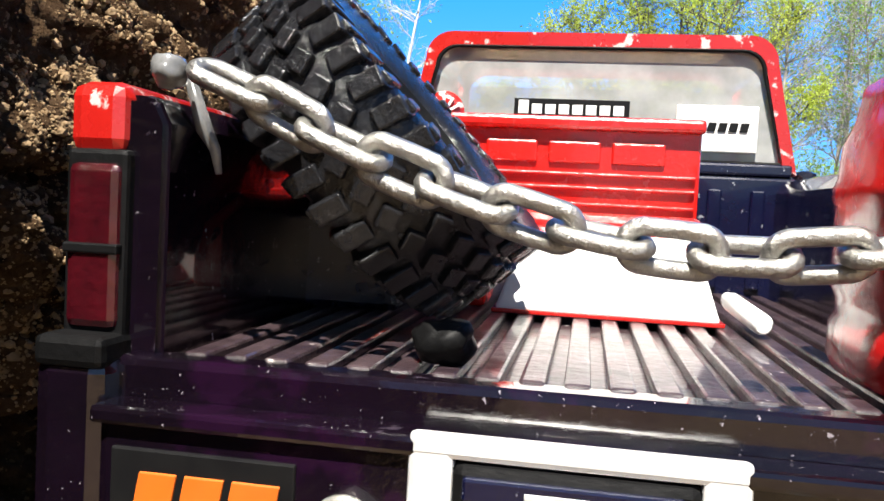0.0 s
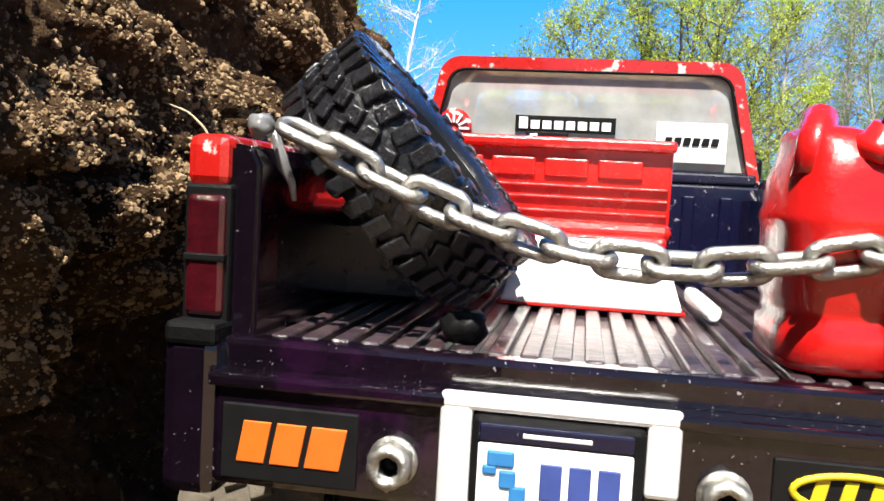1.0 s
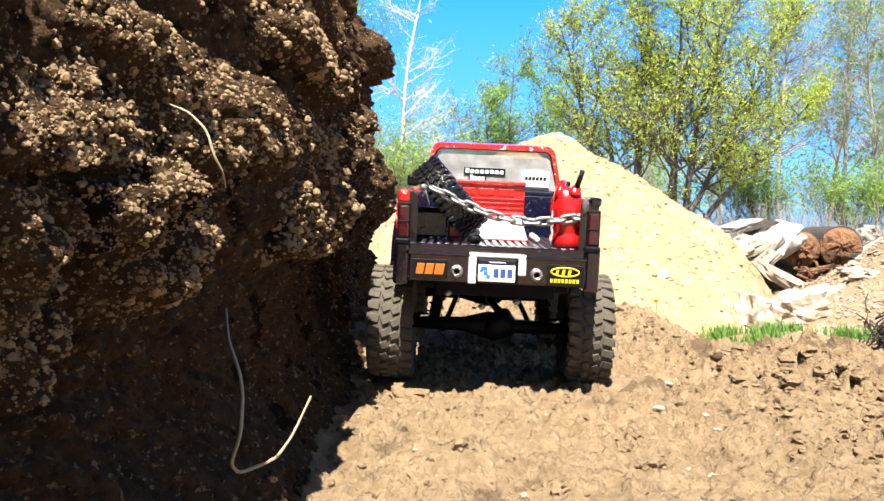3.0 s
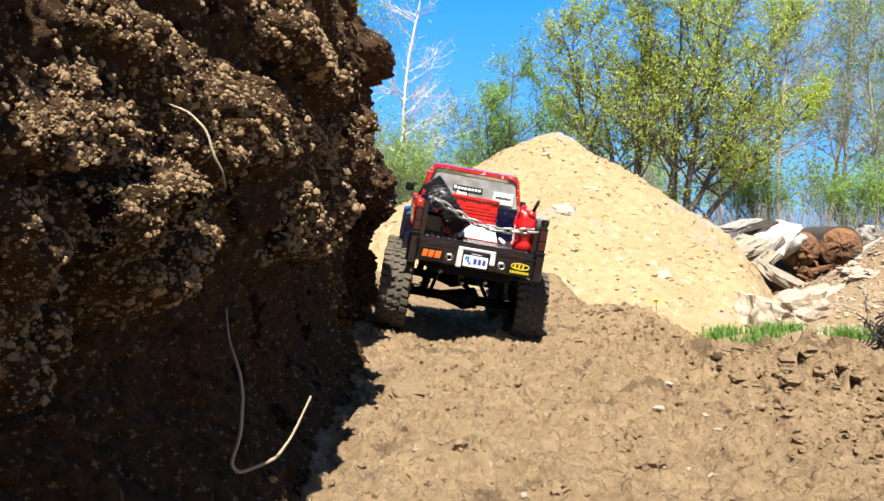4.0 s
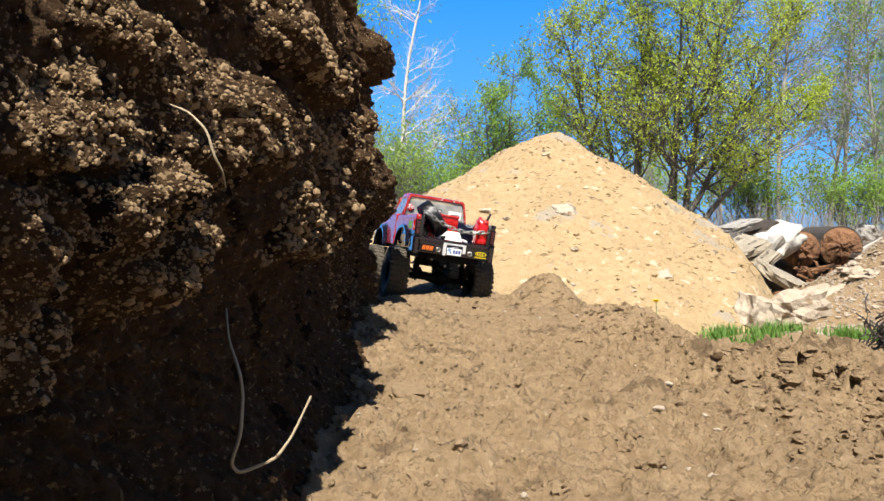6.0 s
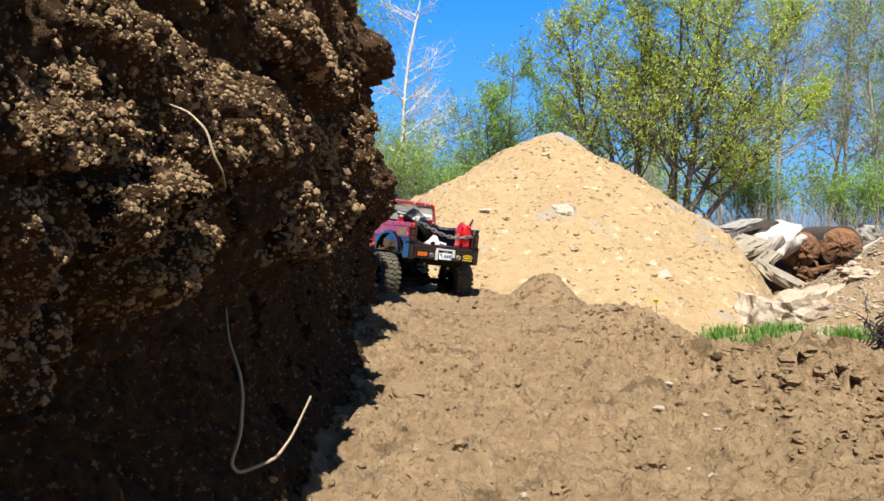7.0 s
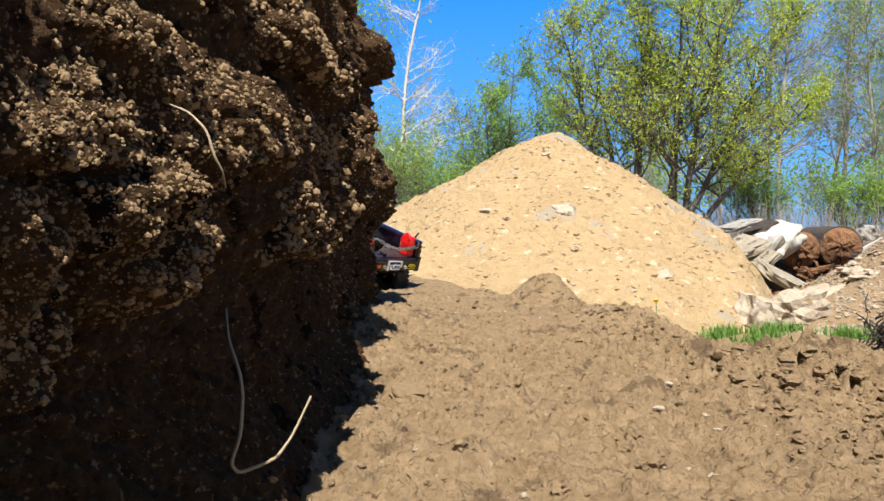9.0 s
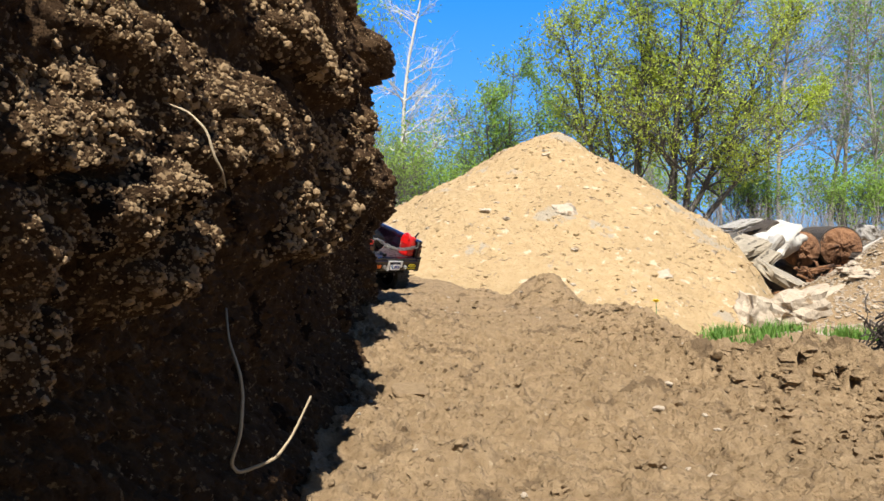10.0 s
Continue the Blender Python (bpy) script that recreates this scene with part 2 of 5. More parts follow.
def joined(one, bm, m=None):
    if m is not None:
        one.transform(m)
    if bm is None:
        return one
    me = bpy.data.meshes.new("joined")
    one.to_mesh(me)
    one.free()
    bm.from_mesh(me)
    bpy.data.meshes.remove(me)
    return bm


def tube(points, radii, sides=10, closed=False, bm=None):
    bm = bm or bmesh.new()
    points = [Vector(p) for p in points]
    n = len(points)
    radii = [radii] * n if isinstance(radii, (int, float)) else radii
    rings = []
    side = None
    for k, p in enumerate(points):
        a = points[(k - 1) % n] if closed or k else p
        b = points[(k + 1) % n] if closed or k < n - 1 else p
        d = (b - a).normalized()
        if side is None:
            side = d.orthogonal().normalized()
        side = (side - d * side.dot(d)).normalized()
        up = d.cross(side)
        rings.append([bm.verts.new(p + (side * math.cos(t) + up * math.sin(t)) * radii[k]) for t in (2 * math.pi * q / sides for q in range(sides))])
    for k in range(n if closed else n - 1):
        A, B = rings[k], rings[(k + 1) % n]
        shift = 0
        if closed and k == n - 1:
            shift = min(range(sides), key=lambda h: (A[0].co - B[h].co).length)
        for q in range(sides):
            f = bm.faces.new((A[q], A[(q + 1) % sides], B[(q + 1 + shift) % sides], B[(q + shift) % sides]))
            f.smooth = True
    if not closed:
        bm.faces.new(rings[0][::-1])
        bm.faces.new(rings[-1])
    return bm


def revolve(profile, sides=40, bm=None, closed=True):
    """Turns (x, r) round the x axis."""
    bm = bm or bmesh.new()
    rings = [[bm.verts.new((x, r * math.sin(t), r * math.cos(t))) for t in (2 * math.pi * k / sides for k in range(sides))] for x, r in profile]
    n = len(rings)
    for k in range(n if closed else n - 1):
        A, B = rings[k], rings[(k + 1) % n]
        for q in range(sides):
            f = bm.faces.new((A[q], B[q], B[(q + 1) % sides], A[(q + 1) % sides]))
            f.smooth = True
    return bm


def shell(sections, bm=None, caps=True):
    """Joins rings of equal length, given as lists of points."""
    bm = bm or bmesh.new()
    rings = [[bm.verts.new(p) for p in s] for s in sections]
    for A, B in zip(rings, rings[1:]):
        n = len(A)
        for q in range(n):
            bm.faces.new((A[q], A[(q + 1) % n], B[(q + 1) % n], B[q]))
    if caps:
        bm.faces.new(rings[0][::-1])
        bm.faces.new(rings[-1])
    bmesh.ops.recalc_face_normals(bm, faces=bm.faces[:])
    return bm


def rock_mesh(seed, rough=0.25, sub=2):
    r = random.Random(seed)
    bm = bmesh.new()
    bmesh.ops.create_icosphere(bm, subdivisions=sub, radius=1)
    off = Vector((r.uniform(0, 50), r.uniform(0, 50), r.uniform(0, 50)))
    for v in bm.verts:
        k = noise.noise(v.co * 1.1 + off) * rough * 1.6 + noise.noise(v.co * 2.7 + off) * rough
        v.co *= 1 + k
    return bm


def scatter(name, places, sizes, material, label, seed=1, flat=0.7, sub=1, soft=False, rough=0.3):
    """Many small lumps in one mesh."""
    r = np.random.RandomState(seed)
    kinds = []
    for k in range(6):
        bm = rock_mesh(seed * 10 + k, rough, sub)
        kinds.append((np.array([v.co[:] for v in bm.verts]), np.array([[v.index for v in f.verts] for f in bm.faces])))
        bm.free()
    V, F, base = [], [], 0
    for p, s in zip(places, sizes):
        v, f = kinds[r.randint(6)]
        a = r.uniform(0, 6.28)
        c, d = math.cos(a), math.sin(a)
        q = v * (s * r.uniform(0.7, 1.3), s * r.uniform(0.7, 1.3), s * flat)
        q = np.stack([q[:, 0] * c - q[:, 1] * d, q[:, 0] * d + q[:, 1] * c, q[:, 2]], 1)
        V.append(q + p)
        F.append(f + base)
        base += len(v)
    ob = mesh_object(name, np.concatenate(V), np.concatenate(F), material, smooth_shade=soft)
    return tagged(ob, label, name.replace("_", " "), kind="stuff")


# ---- the ground: a dirt bench by a cut bank, and lower land beyond it ----
EDGE_Y = [-9, 0.0, 0.8, 1.0, 1.2, 1.6, 1.9, 2.1, 2.3, 2.45, 2.8, 3.2, 3.6, 4.2, 5.0]
EDGE_X = [0.9, 0.60, 0.47, 0.43, 0.39, 0.37, 0.31, 0.22, 0.10, 0.03, -0.05, -0.2, -0.6, -1.6, -6.0]
LOW = -0.55


def gauss(x, y, cx, cy, sx, sy):
    return np.exp(-((x - cx) / sx) ** 2 - ((y - cy) / sy) ** 2)


def ground_height(x, y, fine=True):
    s = x - np.interp(y, EDGE_Y, EDGE_X)
    s = s + 0.025 * fbm(x * 7, y * 7, 3, 3)
    drop = smooth(s / 0.9)
    z = LOW * drop - 0.014
    on = 1 - smooth((s + 0.02) / 0.25)
    z = z + on * (0.028 * gauss(x, y, -0.12, 1.65, 0.10, 0.5) + 0.012 * gauss(x, y, 0.02, 1.15, 0.3, 0.5))
    z = z + 0.075 * gauss(x, y, 0.255, 2.02, 0.075, 0.10) + 0.03 * gauss(x, y, 0.37, 1.62, 0.09, 0.09) + 0.010 * gauss(x, y, 0.08, 2.3, 0.12, 0.06)
    z = z + 0.036 * gauss(x, y, 0.43, 1.02, 0.07, 0.08) + 0.03 * gauss(x, y, 0.50, 0.92, 0.06, 0.08) + 0.02 * gauss(x, y, 0.33, 1.08, 0.05, 0.04)
    z = z + 0.12 * gauss(x, y, -0.5, 2.85, 0.3, 0.22) + 0.03 * gauss(x, y, 0.62, 0.72, 0.14, 0.18)
    z = z + 1.15 * gauss(x, y, 4.6, 6.7, 1.35, 1.2)
    z = z + 0.125 * gauss(x, y, 2.05, 4.7, 0.9, 0.5)
    far = smooth((np.hypot(x, y) - 4) / 8)
    z = z + far * 0.15 * fbm(x * 0.3, y * 0.3, 9, 3)
    if fine:
        near = np.exp(-np.hypot(x - 0.2, y - 1.0) / 1.6)
        rubble = smooth((x - 0.22 + 0.12 * fbm(x * 5, y * 5, 44, 2)) / 0.18)
        z = z + near * (0.011 * fbm(x * 14, y * 14, 5, 4) + (0.006 + 0.014 * rubble) * lumps(x * 28, y * 28, 6, 0.4) + (0.0075 + 0.010 * rubble) * lumps(x * 75, y * 75, 8, 0.5) + 0.0080 * lumps(x * 190, y * 190, 10, 0.5))
        z = z + (1 - near) * 0.03 * fbm(x * 4, y * 4, 12, 4)
    return z


def axis(dense0, dense1, step, far0, far1, growth):
    mid = list(np.arange(dense0, dense1, step))
    out, d, v = [], step, dense1
    while v < far1:
        out.append(v)
        d *= growth
        v += d
    low, d, v = [], step, dense0
    while v > far0:
        d *= growth
        v -= d
        low.append(v)
    return np.array(low[::-1] + mid + out + [far1])


def build_ground():
    xs = axis(-0.2, 0.72, 0.0021, -900, 900, 1.045)
    ys = axis(0.42, 1.35, 0.0028, -900, 1500, 1.022)
    X, Y = np.meshgrid(xs, ys, indexing="ij")
    Z = ground_height(X, Y)
    ob = mesh_object("ground", np.stack([X, Y, Z], 2).reshape(-1, 3), grid_faces(len(xs), len(ys)), M_GROUND)
    tagged(ob, "dry crumbly brown dirt bench falling to lower land", "ground", kind="structure")


WALL_Y = [-2.0, 0.0, 0.15, 0.29, 0.40, 0.5, 0.65, 0.8, 1.0, 1.3, 1.55, 1.78, 1.9, 2.0, 2.2, 2.6, 3.4]
WALL_X = [-0.25, -0.16, -0.125, -0.122, -0.118, -0.108, -0.104, -0.112, -0.122, -0.142, -0.150, -0.152, -0.185, -0.26, -0.55, -1.2, -2.6]
WALL_Z = [-0.05, 0.0, 0.03, 0.07, 0.13, 0.19, 0.24, 0.30, 0.42, 0.60, 0.85, 1.0]
WALL_P = [0.015, 0.006, -0.002, -0.010, -0.012, -0.004, 0.006, 0.004, -0.012, -0.035, -0.09, -0.16]


# ledges of dry crumbs on the bank, set at its sunlit patches: place along it, height, half length, half height, how far
# they stand out
LEDGES = [(0.440, 0.240, 0.085, 0.027, 0.021), (0.355, 0.182, 0.030, 0.034, 0.027), (0.285, 0.215, 0.045, 0.013, 0.013), (0.680, 0.330, 0.110, 0.032, 0.022),
          (0.780, 0.222, 0.130, 0.055, 0.026), (0.255, 0.160, 0.026, 0.034, 0.025), (0.330, 0.262, 0.030, 0.014, 0.010), (1.150, 0.300, 0.160, 0.050, 0.016), (0.580, 0.180, 0.040, 0.022, 0.018), (0.300, 0.180, 0.022, 0.016, 0.020)]


def ledges(y, z):
    """How far the ledges stand out, and where their crumbs lie (0 to 1)."""
    wy = y + 0.016 * fbm(y * 22, z * 22, 61, 3)
    wz = z + 0.010 * fbm(y * 26 + 5, z * 26, 62, 3)
    out, cover = np.zeros_like(y), np.zeros_like(y)
    for yc, zc, hy, hz, a in LEDGES:
        t = (zc + hz - wz) / (2 * hz)
        side = np.exp(-((wy - yc) / hy) ** 4)
        shape = np.clip(t, 0, 1) ** 0.8 * (1 - smooth((t - 1) / 0.22)) * side
        out = np.maximum(out, a * shape)
        cover = np.maximum(cover, side * smooth(t * 5) * (1 - smooth((t - 0.98) / 0.2)))
    return out, cover


def wall_face(y, z):
    near = 1 - smooth((y - 0.45) / 0.5)
    far = smooth((y - 0.85) / 0.35)
    k = 0.42 + 0.58 * far
    out, cover = ledges(y, z)
    x = np.interp(y, WALL_Y, WALL_X) + np.interp(z, WALL_Z, WALL_P)
    x = x + near * np.interp(z, [0.0, 0.10, 0.19, 0.24, 0.32, 0.5, 1.0], [0.0, -0.006, 0.010, -0.002, -0.034, -0.10, -0.22])
    x = x + out - (1 - far) * 0.008 * smooth((0.19 - z) / 0.07) * smooth((z - 0.02) / 0.05)
    x = x + k * (0.024 * fbm(y * 9, z * 9, 21, 3) + 0.022 * lumps(y * 13, z * 11, 22, 0.7))
    x = x + (0.24 + 0.65 * cover + 0.45 * far) * 0.026 * lumps(y * 34, z * 34, 24, 0.6) * smooth(0.55 + 1.3 * fbm(y * 12, z * 12, 31, 2))
    x = x + (0.6 + 0.4 * np.maximum(cover, far)) * 0.0115 * lumps(y * 95, z * 95, 26, 0.7)
    x = x + 0.0050 * lumps(y * 230, z * 230, 28, 0.75) + 0.0022 * lumps(y * 520, z * 520, 29, 0.8)
    x = x + k * 0.020 * lumps(y * 20 + 0.37, z * 26, 35, 0.5) * smooth(0.4 + 1.5 * fbm(y * 7, z * 7, 36, 2))
    rough = 1 + 0.18 * fbm(y * 40, z * 40, 33, 3)
    x = x + 0.075 * np.sqrt(np.clip(1 - (rough * (y - 1.72) / 0.10) ** 2 - (rough * (z - 0.535) / 0.055) ** 2, 0, 1))
    x = x + 0.019 * smooth((0.31 - z) / 0.06) * np.exp(-((y - 1.72) / 0.16) ** 2) + 0.006 * gauss(y, z, 1.76, 0.23, 0.09, 0.07) + 0.032 * gauss(y, z, 1.75, 0.31, 0.06, 0.05) + 0.018 * gauss(y, z, 0.95, 0.47, 0.06, 0.06)
    x = x + (1 - far) * 0.015 * smooth((0.06 - z) / 0.06)
    x = x + near * 0.016 * smooth((z - 0.285) / 0.025)
    return x - 0.020 - 0.008 * far


def build_wall():
    ys = [-1.2]
    while ys[-1] < 3.2:
        y = ys[-1]
        ys.append(y + (0.0022 * max(0.25, y) if 0.12 < y < 1.95 else 0.02))
    ys = np.array(ys)
    k = np.linspace(-1, 1, 430)
    zs = 0.19 + 0.30 * np.sinh(1.7 * k) / math.sinh(1.7) * np.where(k > 0, 2.1, 0.84)
    Y, Z = np.meshgrid(ys, zs, indexing="ij")
    X = wall_face(Y, Z)
    top = np.stack([np.full_like(ys, -4.0), ys, np.full_like(ys, zs[-1] + 0.25)], 1)
    back = np.stack([np.full_like(ys, -4.0), ys, np.full_like(ys, -0.12)], 1)
    V = np.concatenate([np.stack([X, Y, Z], 2), top[:, None, :], back[:, None, :]], 1)
    nu, nv = V.shape[:2]
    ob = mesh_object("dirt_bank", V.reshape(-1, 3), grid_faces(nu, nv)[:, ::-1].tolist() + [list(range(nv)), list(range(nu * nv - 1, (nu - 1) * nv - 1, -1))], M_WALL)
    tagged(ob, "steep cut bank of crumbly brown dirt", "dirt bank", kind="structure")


PILE_X, PILE_Y, PILE_TOP = 1.10, 8.0, 1.10


def pile_height(X, Y):
    """A straight-sided cone, with small slips, terraces and clumps on its skin."""
    R, A = np.hypot(X - PILE_X, Y - PILE_Y), np.arctan2(Y - PILE_Y, X - PILE_X)
    slope = 0.604 + 0.076 * np.cos(A) + 0.012 * np.sin(3 * A + 1)
    Z = PILE_TOP + 0.05 - np.sqrt((slope * R) ** 2 + 0.0025)
    Z = np.maximum(Z, LOW - 0.2 + 0 * Z)
    out = smooth(R / 0.35)
    Z = Z + out * (0.03 * fbm(X * 1.6, Y * 1.6, 41, 3) + 0.014 * fbm(X * 7, Y * 7, 42, 5) + 0.03 * lumps(X * 7, Y * 7, 43, 0.03) + 0.024 * lumps(X * 16, Y * 16, 45, 0.06) + 0.018 * lumps(X * 30, Y * 30, 46, 0.12))
    # slips: short steps that run across the slope
    w = fbm(X * 2.4, Y * 2.4, 47, 3)
    step = (Z * 9 + 1.6 * w) % 1.0
    Z = Z + out * 0.022 * smooth(0.2 + 1.8 * fbm(X * 3.5 + 4, Z * 8, 48, 3)) * np.where(step < 0.82, step, (1 - step) * 4.5)
    return Z - 0.6 * smooth((X - 2.62 + 0.24 * (8 - Y)) / 0.9)


def build_pile():
    """A cone of dry sand on the low land."""
    na, nr = 620, 330
    a = np.linspace(0, 2 * math.pi, na)
    r = np.linspace(0, 1, nr) ** 0.8 * 4.2
    A, R = np.meshgrid(a, r, indexing="ij")
    X, Y = PILE_X + R * np.cos(A), PILE_Y + R * np.sin(A)
    Z = pile_height(X, Y)
    Z[-1] = Z[0]
    ob = mesh_object("sand_pile", np.stack([X, Y, Z], 2).reshape(-1, 3), grid_faces(na, nr), M_SAND)
    tagged(ob, "tall cone of dry pale yellow sand", "sand pile", kind="stuff")
    q = np.random.RandomState(5)

    def on_pile(n, far=2.9):
        aa, rr = q.uniform(math.pi, 2 * math.pi, n), far * np.sqrt(q.uniform(0, 1, n))
        x, y = PILE_X + rr * np.cos(aa), PILE_Y + rr * np.sin(aa)
        return x, y, pile_height(x, y)

    x, y, z = on_pile(1700)
    scatter("pile_pebbles", np.stack([x, y, z], 1), q.choice((0.005, 0.006, 0.006, 0.007, 0.009, 0.011, 0.016), 1700) * q.uniform(0.6, 1.3, 1700), M_CLODSAND, "small clumps of damp sand lying on the slope", 3, 0.7, 2)
    x, y, z = on_pile(150)
    scatter("pile_stones", np.stack([x, y, z], 1), np.clip(q.lognormal(-4.3, 0.5, 150), 0.006, 0.04), M_STONE, "pale chips of stone lying in the sand", 33, 0.5, 2, False, 0.5)
    bm = bmesh.new()
    for px, py, pz in zip(*on_pile(260)):
        d, ln = q.uniform(-0.5, 0.5), q.uniform(0.008, 0.04)
        ends = [(px + k * ln * math.cos(d), py - 0.006) for k in (-1, 0, 1)]
        pts = [(ex, ey, float(pile_height(np.array([ex]), np.array([ey]))[0]) + 0.003) for ex, ey in ends]
        tube(pts, [0.002, 0.0035, 0.0015], 4, bm=bm)
    tagged(part("sand_twigs", bm, M_TWIG, None), "dark twigs and bark scraps on the sand", "twigs", kind="stuff")
    # two bright slabs of stone half buried in the slope
    for sx, sy, sz, seed in ((0.975, 6.62, 0.085, 51), (1.58, 5.95, 0.06, 52)):
        zz = float(pile_height(np.array([sx]), np.array([sy]))[0])
        block("half_buried_stone", "pale flat stone half buried in the sand slope", "stone", (sx, sy, zz), (sz, sz * 0.9, 0.014), (30, -4, 10), M_STONE, seed, 0.25, 3)


build_ground()
build_wall()


# ---- the toy truck, in its own space: x to its right, y ahead from the bumper, z up from the ground ----
TYRE_R, AXLE_Z, AXLE_Y, BASE = 0.064, 0.0505, 0.122, 0.295


def tyre_bm(R, width, rim_r, lugs=26):
    w = width / 2
    prof = [(-w * 0.72, rim_r), (-w * 0.95, rim_r + 0.3 * (R - rim_r)), (-w, rim_r + 0.6 * (R - rim_r)), (-w * 0.9, R * 0.93), (-w * 0.6, R * 0.955),
            (0, R * 0.96), (w * 0.6, R * 0.955), (w * 0.9, R * 0.93), (w, rim_r + 0.6 * (R - rim_r)), (w * 0.95, rim_r + 0.3 * (R - rim_r)), (w * 0.72, rim_r)]
    return revolve(prof, 48)


def tread_bm(R, width, lugs=24):
    """Staggered rows of chunky lugs with wavy edges."""
    w, bm = width / 2, bmesh.new()
    step = 2 * math.pi / lugs
    arc = R * step
    for k in range(lugs):
        for side in (-1, 1):
            for row, (x0, x1, turn, shift, deep, lon) in enumerate(((0.05, 0.42, 22, 0.25, 0.93, 0.62), (0.50, 1.04, -12, 0.0, 0.90, 0.66))):
                a = (k + shift + (0.5 if side > 0 else 0)) * step
                one = box(x0 * w, x1 * w, -arc * lon / 2, arc * lon / 2, R * deep - 0.001, R * (1.0 if row == 0 else 0.985), R * 0.012, (0.92, 0.9))
                one.transform(Matrix.Rotation(radians(turn * side), 4, "Z"))
                if side < 0:
                    one.transform(Matrix.Diagonal((-1, 1, 1, 1)))
                    bmesh.ops.reverse_faces(one, faces=one.faces[:])
                joined(one, bm, Matrix.Rotation(-a, 4, "X"))
            # side biter on the shoulder
            one = box(w * 0.92, w * 1.06, -arc * 0.2, arc * 0.2, R * 0.78, R * 0.95, R * 0.01)
            if side < 0:
                one.transform(Matrix.Diagonal((-1, 1, 1, 1)))
                bmesh.ops.reverse_faces(one, faces=one.faces[:])
            joined(one, bm, Matrix.Rotation(-(k + 0.5 + (0.5 if side > 0 else 0)) * step, 4, "X"))
    return bm


def rim_bm(rim_r, width):
    w = width / 2
    bm = revolve([(-w * 0.72, rim_r), (-w * 0.78, rim_r * 0.9), (-w * 0.3, rim_r * 0.85), (-w * 0.25, rim_r * 0.25), (w * 0.25, rim_r * 0.25),
                  (w * 0.3, rim_r * 0.85), (w * 0.78, rim_r * 0.9), (w * 0.72, rim_r)], 32)
    revolve([(-w * 0.55, 0.0005), (-w * 0.55, rim_r * 0.26), (w * 0.55, rim_r * 0.26), (w * 0.55, 0.0005)], 16, bm, closed=False)
    return bm


WHEELS = []


def build_wheels(truck):
    wheel = new("wheel")
    wheel.parent = truck
    part("tyre", tyre_bm(TYRE_R, 0.047, 0.030), M_DUSTY, wheel, "dust-covered rubber tyre")
    part("tread", tread_bm(TYRE_R, 0.047, 29), M_DUSTY, wheel, "dusty chunky off-road tread")
    part("rim", rim_bm(0.030, 0.047), M_BLACK, wheel, "black plastic rim")
    places = [(-0.1075, AXLE_Y), (0.1075, AXLE_Y), (-0.1075, AXLE_Y + BASE), (0.1075, AXLE_Y + BASE)]
    for k, (x, y) in enumerate(places):
        m = pose(x, y, AXLE_Z)
        w = wheel if k == 0 else copy_thing(wheel, m)
        w.matrix_basis = m
        WHEELS.append((w, x, y))


